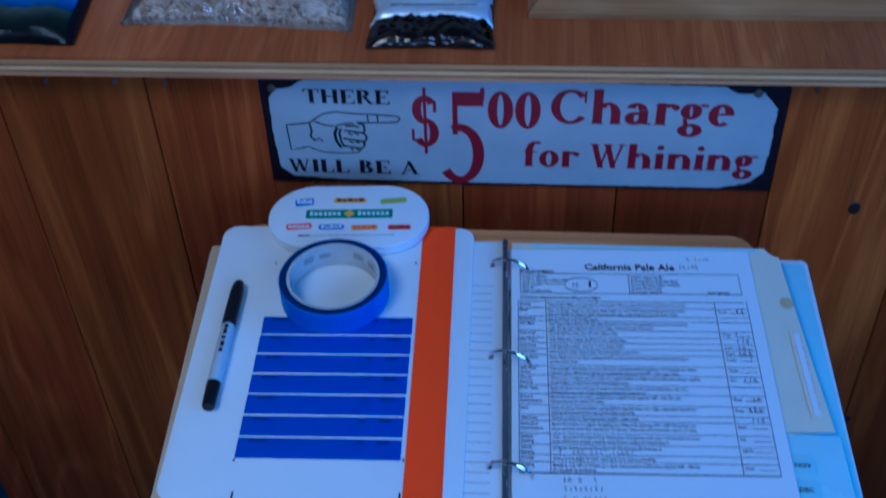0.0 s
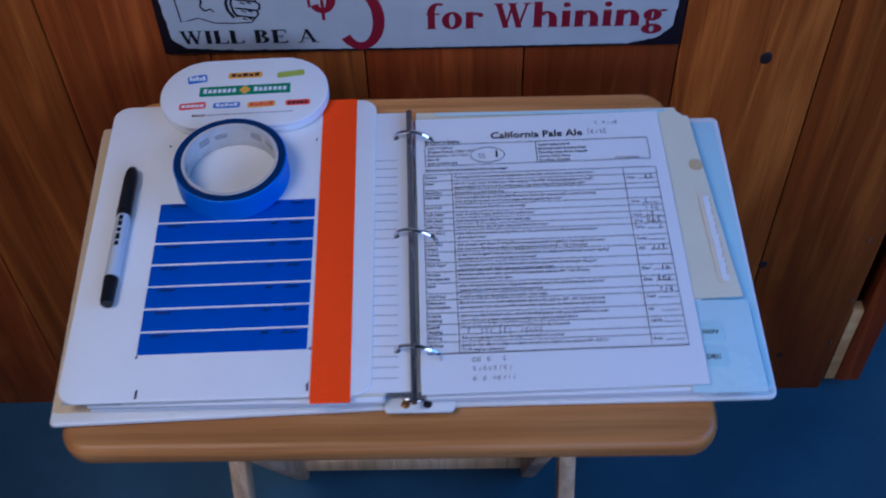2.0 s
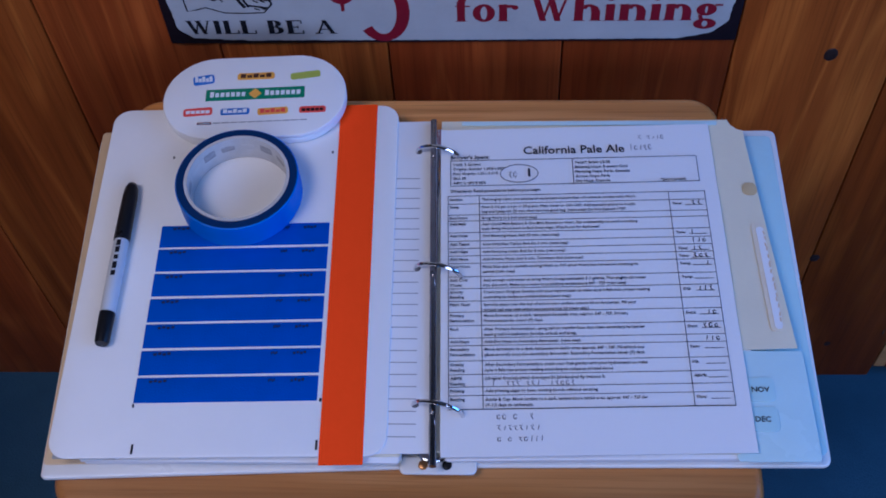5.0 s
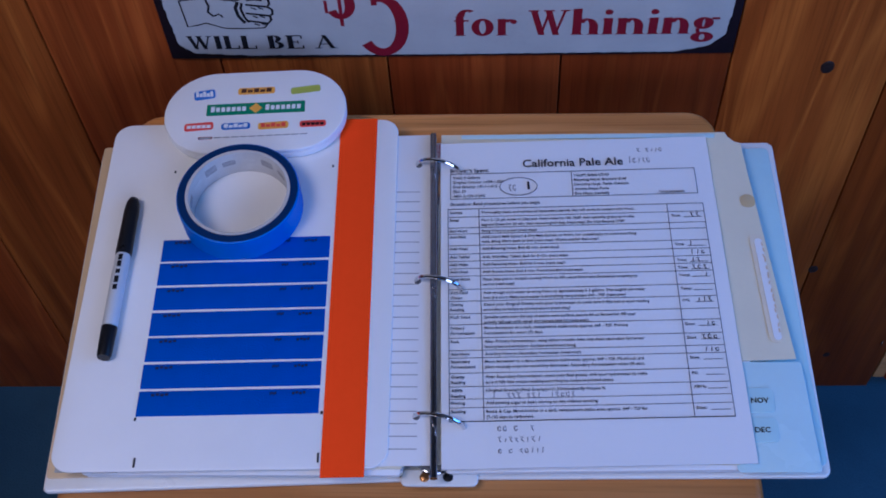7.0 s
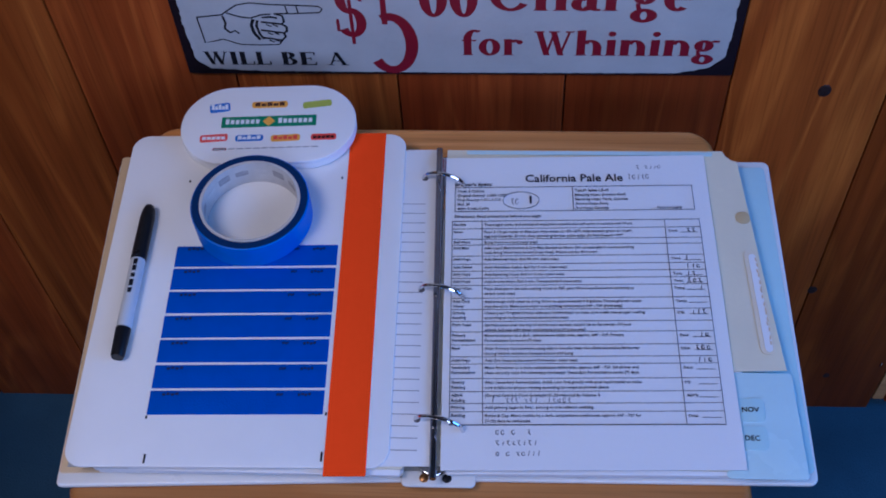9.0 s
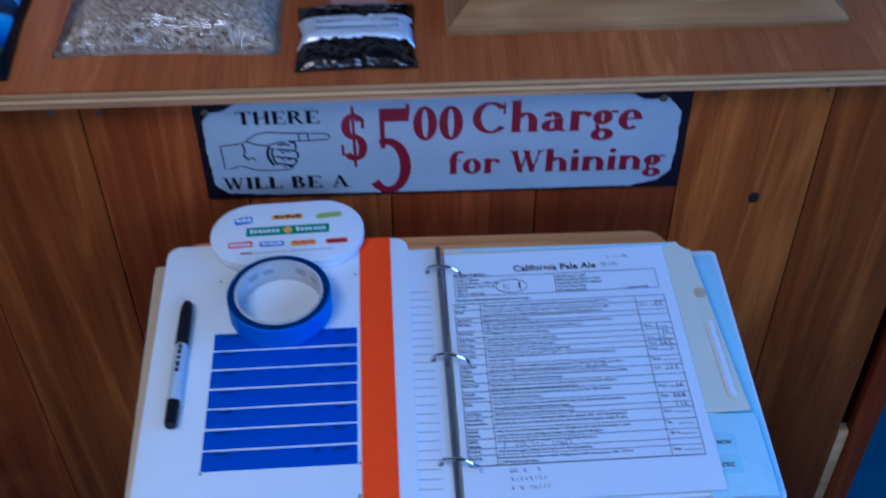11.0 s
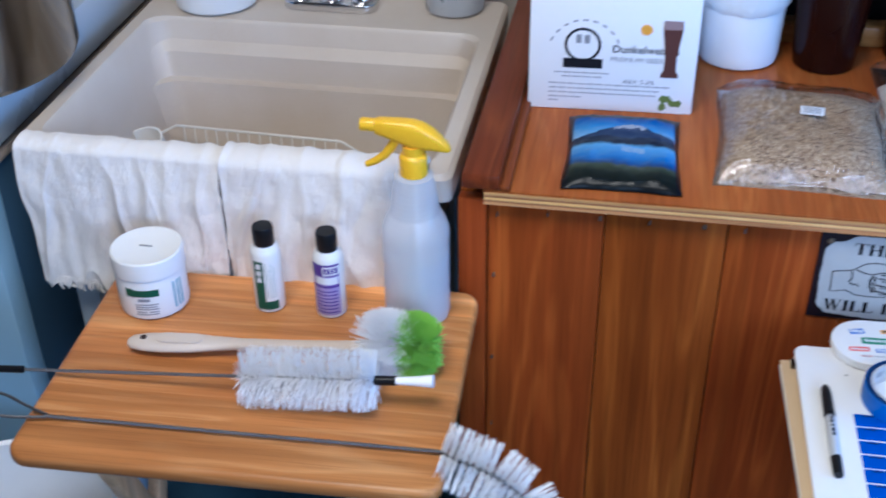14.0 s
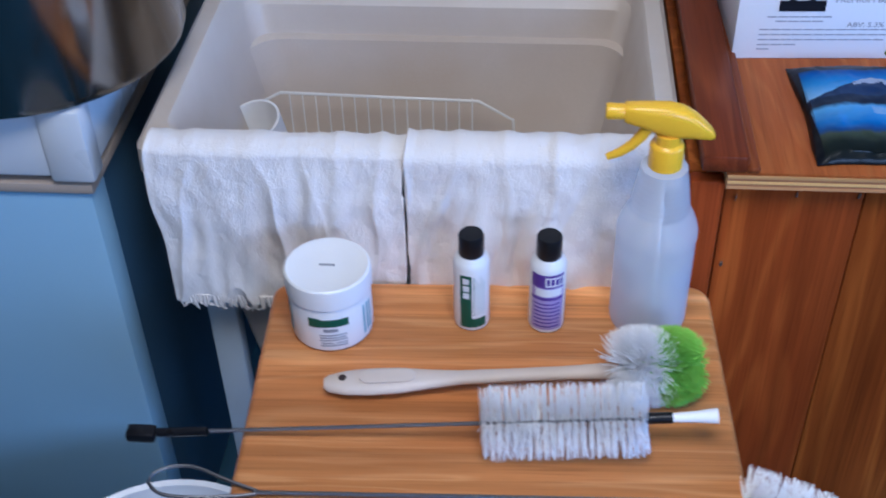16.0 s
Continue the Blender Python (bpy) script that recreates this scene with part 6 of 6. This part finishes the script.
def bristle_mesh(points, n, r_fun, seed, thick=0.00045, spiral=9.0, spread=0.12, fill=0.25, tufts=0, rest=None):
    """Fine bristles round a wire, set in a spiral, each a thin three-sided spike."""
    rnd = random.Random(seed)
    pts = [Vector(p) for p in points]
    seg = [(b - a).length for a, b in zip(pts, pts[1:])]
    total = sum(seg)
    verts, faces = [], []
    for k in range(n):
        s = total * (k + rnd.random()) / n
        if tufts:
            s = total * min(0.999, max(0, (int(s / total * tufts) + 0.5 + rnd.gauss(0, 0.2)) / tufts))
        q, i = s, 0
        while i < len(seg) - 1 and q > seg[i]:
            q -= seg[i]
            i += 1
        base = pts[i].lerp(pts[i + 1], min(1, q / seg[i]))
        d = (pts[i + 1] - pts[i]).normalized()
        side = d.orthogonal().normalized()
        up = d.cross(side)
        lane = rnd.choice((0, math.pi)) + rnd.gauss(0, fill)
        a = spiral * 2 * math.pi * s / total + lane
        out = (side * math.cos(a) + up * math.sin(a) + d * rnd.gauss(0, spread)).normalized()
        tip = base + out * r_fun(s / total) * rnd.uniform(0.93, 1.04)
        if rest is not None:
            tip.z = max(tip.z, rest)
        w1 = out.orthogonal().normalized() * thick
        w2 = out.cross(w1).normalized() * thick
        o = len(verts)
        mid = base.lerp(tip, 0.6) + d * rnd.gauss(0, 0.0006)
        for p, f in ((base, 1.0), (mid, 0.95), (tip, 0.7)):
            verts += [p + w1 * f, p + (w2 * 0.87 - w1 * 0.5) * f, p + (-w2 * 0.87 - w1 * 0.5) * f]
        for j in (0, 3):
            for e in range(3):
                f2 = (e + 1) % 3
                faces.append((o + j + e, o + j + f2, o + j + 3 + f2, o + j + 3 + e))
        faces.append((o + 6, o + 7, o + 8))
    me = bpy.data.meshes.new("bristles")
    me.from_pydata([tuple(v) for v in verts], [], faces)
    return me


def bristles(name, material, parent, label, *a, **k):
    me = bristle_mesh(*a, **k)
    me.materials.append(material)
    return part(name, me, None, parent, label)


def twisted(points, r, turns):
    """Two wires wound round each other."""
    bm = bmesh.new()
    pts = [Vector(p) for p in points]
    for ph in (0, math.pi):
        path = []
        n = 14 * turns // 2
        for i in range(n + 1):
            f = i / n * (len(pts) - 1)
            j = min(int(f), len(pts) - 2)
            d = (pts[j + 1] - pts[j]).normalized()
            side = d.orthogonal().normalized()
            up = d.cross(side)
            a = 2 * math.pi * turns * i / n + ph
            path.append(pts[j].lerp(pts[j + 1], f - j) + (side * math.cos(a) + up * math.sin(a)) * r)
        tube(path, r * 1.05, 6, bm)
    return bm


def eased(points, n):
    """A smooth curve through points."""
    p = [Vector(q) for q in points]
    out = []
    for i in range(len(p) - 1):
        a, b, c, d = p[max(0, i - 1)], p[i], p[i + 1], p[min(len(p) - 1, i + 2)]
        for k in range(n):
            t = k / n
            out.append(0.5 * (2 * b + (c - a) * t + (2 * a - 5 * b + 4 * c - d) * t * t + (3 * b - a - 3 * c + d) * t ** 3))
    return [tuple(q) for q in out + [p[-1]]]


NYLON = plain("white_nylon", (0.96, 0.95, 0.94), 0.5, vary=0.04, bump=0)
LIMEB = plain("lime_nylon", (0.40, 0.72, 0.08), 0.5, vary=0.15, scale=60, bump=0)
GALV = plain("twisted_steel_wire", (0.22, 0.22, 0.23), 0.5, 1.0, vary=0.06, scale=60, bump=0)
HANDLE = plain("pale_handle_plastic", (0.66, 0.56, 0.46), 0.45, vary=0.1, scale=25, bump=0.05)

# bottle brush with a long twisted wire
bb = thing("bottle_brush", -0.9, -0.262, TB, "long twisted wire bottle brush with white bristles", "brush")
axis0, axis1 = (-0.23, -0.006, 0.0075), (0.196, 0.0075, 0.037)
lerp = lambda f: tuple(a + (b - a) * f for a, b in zip(axis0, axis1))
part("wire", twisted([axis0, axis1], 0.00115, 60), GALV, bb, "twisted steel wire", angle=180)
bristles("bristle_tuft", NYLON, bb, "white nylon bristles", [lerp(0.62), lerp(0.99)], 2300, lambda f: 0.036 if 0.04 < f < 0.97 else 0.034, 4, spiral=14, fill=9, spread=0.04, tufts=22)
part("grip", tube([(-0.232, -0.0062, 0.0074), (-0.281, -0.0078, 0.004)], 0.0045, 12), BLACK, bb, "black plastic grip")
part("hook", boxed(-0.312, -0.016, -0.004, -0.283, 0.0, 0.008, bev=0.003), BLACK, bb, "black plastic hook end")
part("ferrule", tube([lerp(0.985), (0.214, 0.0082, 0.0383)], 0.0055, 14), BLACK, bb)
part("tip_brush", tube([(0.214, 0.0082, 0.0383), (0.235, 0.009, 0.040), (0.256, 0.0095, 0.042)], [0.0045, 0.0055, 0.0075], 14), NYLON, bb, "small white tip brush")

# second wire brush with a looped end, its head bent over the tray's edge
lb = thing("carboy_brush", -0.9, -0.335, TB, "looped wire brush with a bent bristle head", "brush")
loop = [(-0.17, -0.005, 0.006), (-0.212, -0.012, 0.007), (-0.255, -0.012, 0.008), (-0.272, 0.002, 0.009), (-0.262, 0.017, 0.009), (-0.235, 0.022, 0.008), (-0.2, 0.009, 0.007), (-0.17, -0.001, 0.006)]
part("loop", tube(eased(loop, 5), 0.0018, 8), GALV, lb, "bent wire loop")
shaft = [(-0.172, -0.003, 0.006), (0.28, 0.012, 0.006)]
head = [(0.276, 0.012, 0.004), (0.335, 0.006, -0.014), (0.366, -0.004, -0.030), (0.386, -0.022, -0.053), (0.396, -0.038, -0.080)]
part("wire", twisted(shaft, 0.0012, 60), GALV, lb, "twisted steel wire", angle=180)
part("wire", twisted(head, 0.0015, 22), GALV, lb)
bristles("bristle_tuft", NYLON, lb, "white nylon bristles", head, 2400, lambda f: 0.036, 6, spiral=12, fill=9, spread=0.04, tufts=22)

# dish brush
db = thing("dish_brush", -0.88, -0.19, TB, "pale handled dish brush with white and green bristles", "brush", 5.5)
bm = bmesh.new()
prof = [(-0.147, 0.006, 0.004), (-0.142, 0.011, 0.006), (-0.125, 0.0155, 0.007), (-0.10, 0.0175, 0.007), (-0.07, 0.0165, 0.007), (-0.045, 0.0125, 0.0065), (-0.01, 0.0085, 0.006), (0.05, 0.0075, 0.006), (0.1, 0.008, 0.006), (0.135, 0.009, 0.007), (0.145, 0.0085, 0.006)]
skin(bm, [[(x, w * math.cos(a * math.pi / 10), 0.012 + 0.006 * (x + 0.147) / 0.28 + h * math.sin(a * math.pi / 10)) for a in range(20)] for x, w, h in prof])
part("handle", bm, HANDLE, db, "pale plastic handle")
part("thumb_rest", slab(0.056, 0.018, 0.0012, 0.009, 0.0005), HANDLE, db, m=pose(-0.083, 0, 0.0203))
part("hang_hole", lathe([(0.0042, 0), (0.004, 0.0006)], 18), KNOT, db, m=pose(-0.128, 0.001, 0.0191))
bristles("white_tuft", NYLON, db, "white nylon bristles", [(0.153, -0.008, 0.033), (0.184, -0.011, 0.034)], 4600, lambda f: 0.038 + 0.004 * math.sin(f * 3.1), 11, thick=0.0004, spiral=4, fill=9, spread=0.38, rest=0.001)
bristles("green_tuft", LIMEB, db, "lime green bristles", [(0.196, -0.008, 0.031), (0.213, -0.008, 0.031)], 6000, lambda f: 0.041 * (1 - 0.3 * f * f), 12, thick=0.0006, spiral=4, fill=9, spread=0.42, rest=0.001)
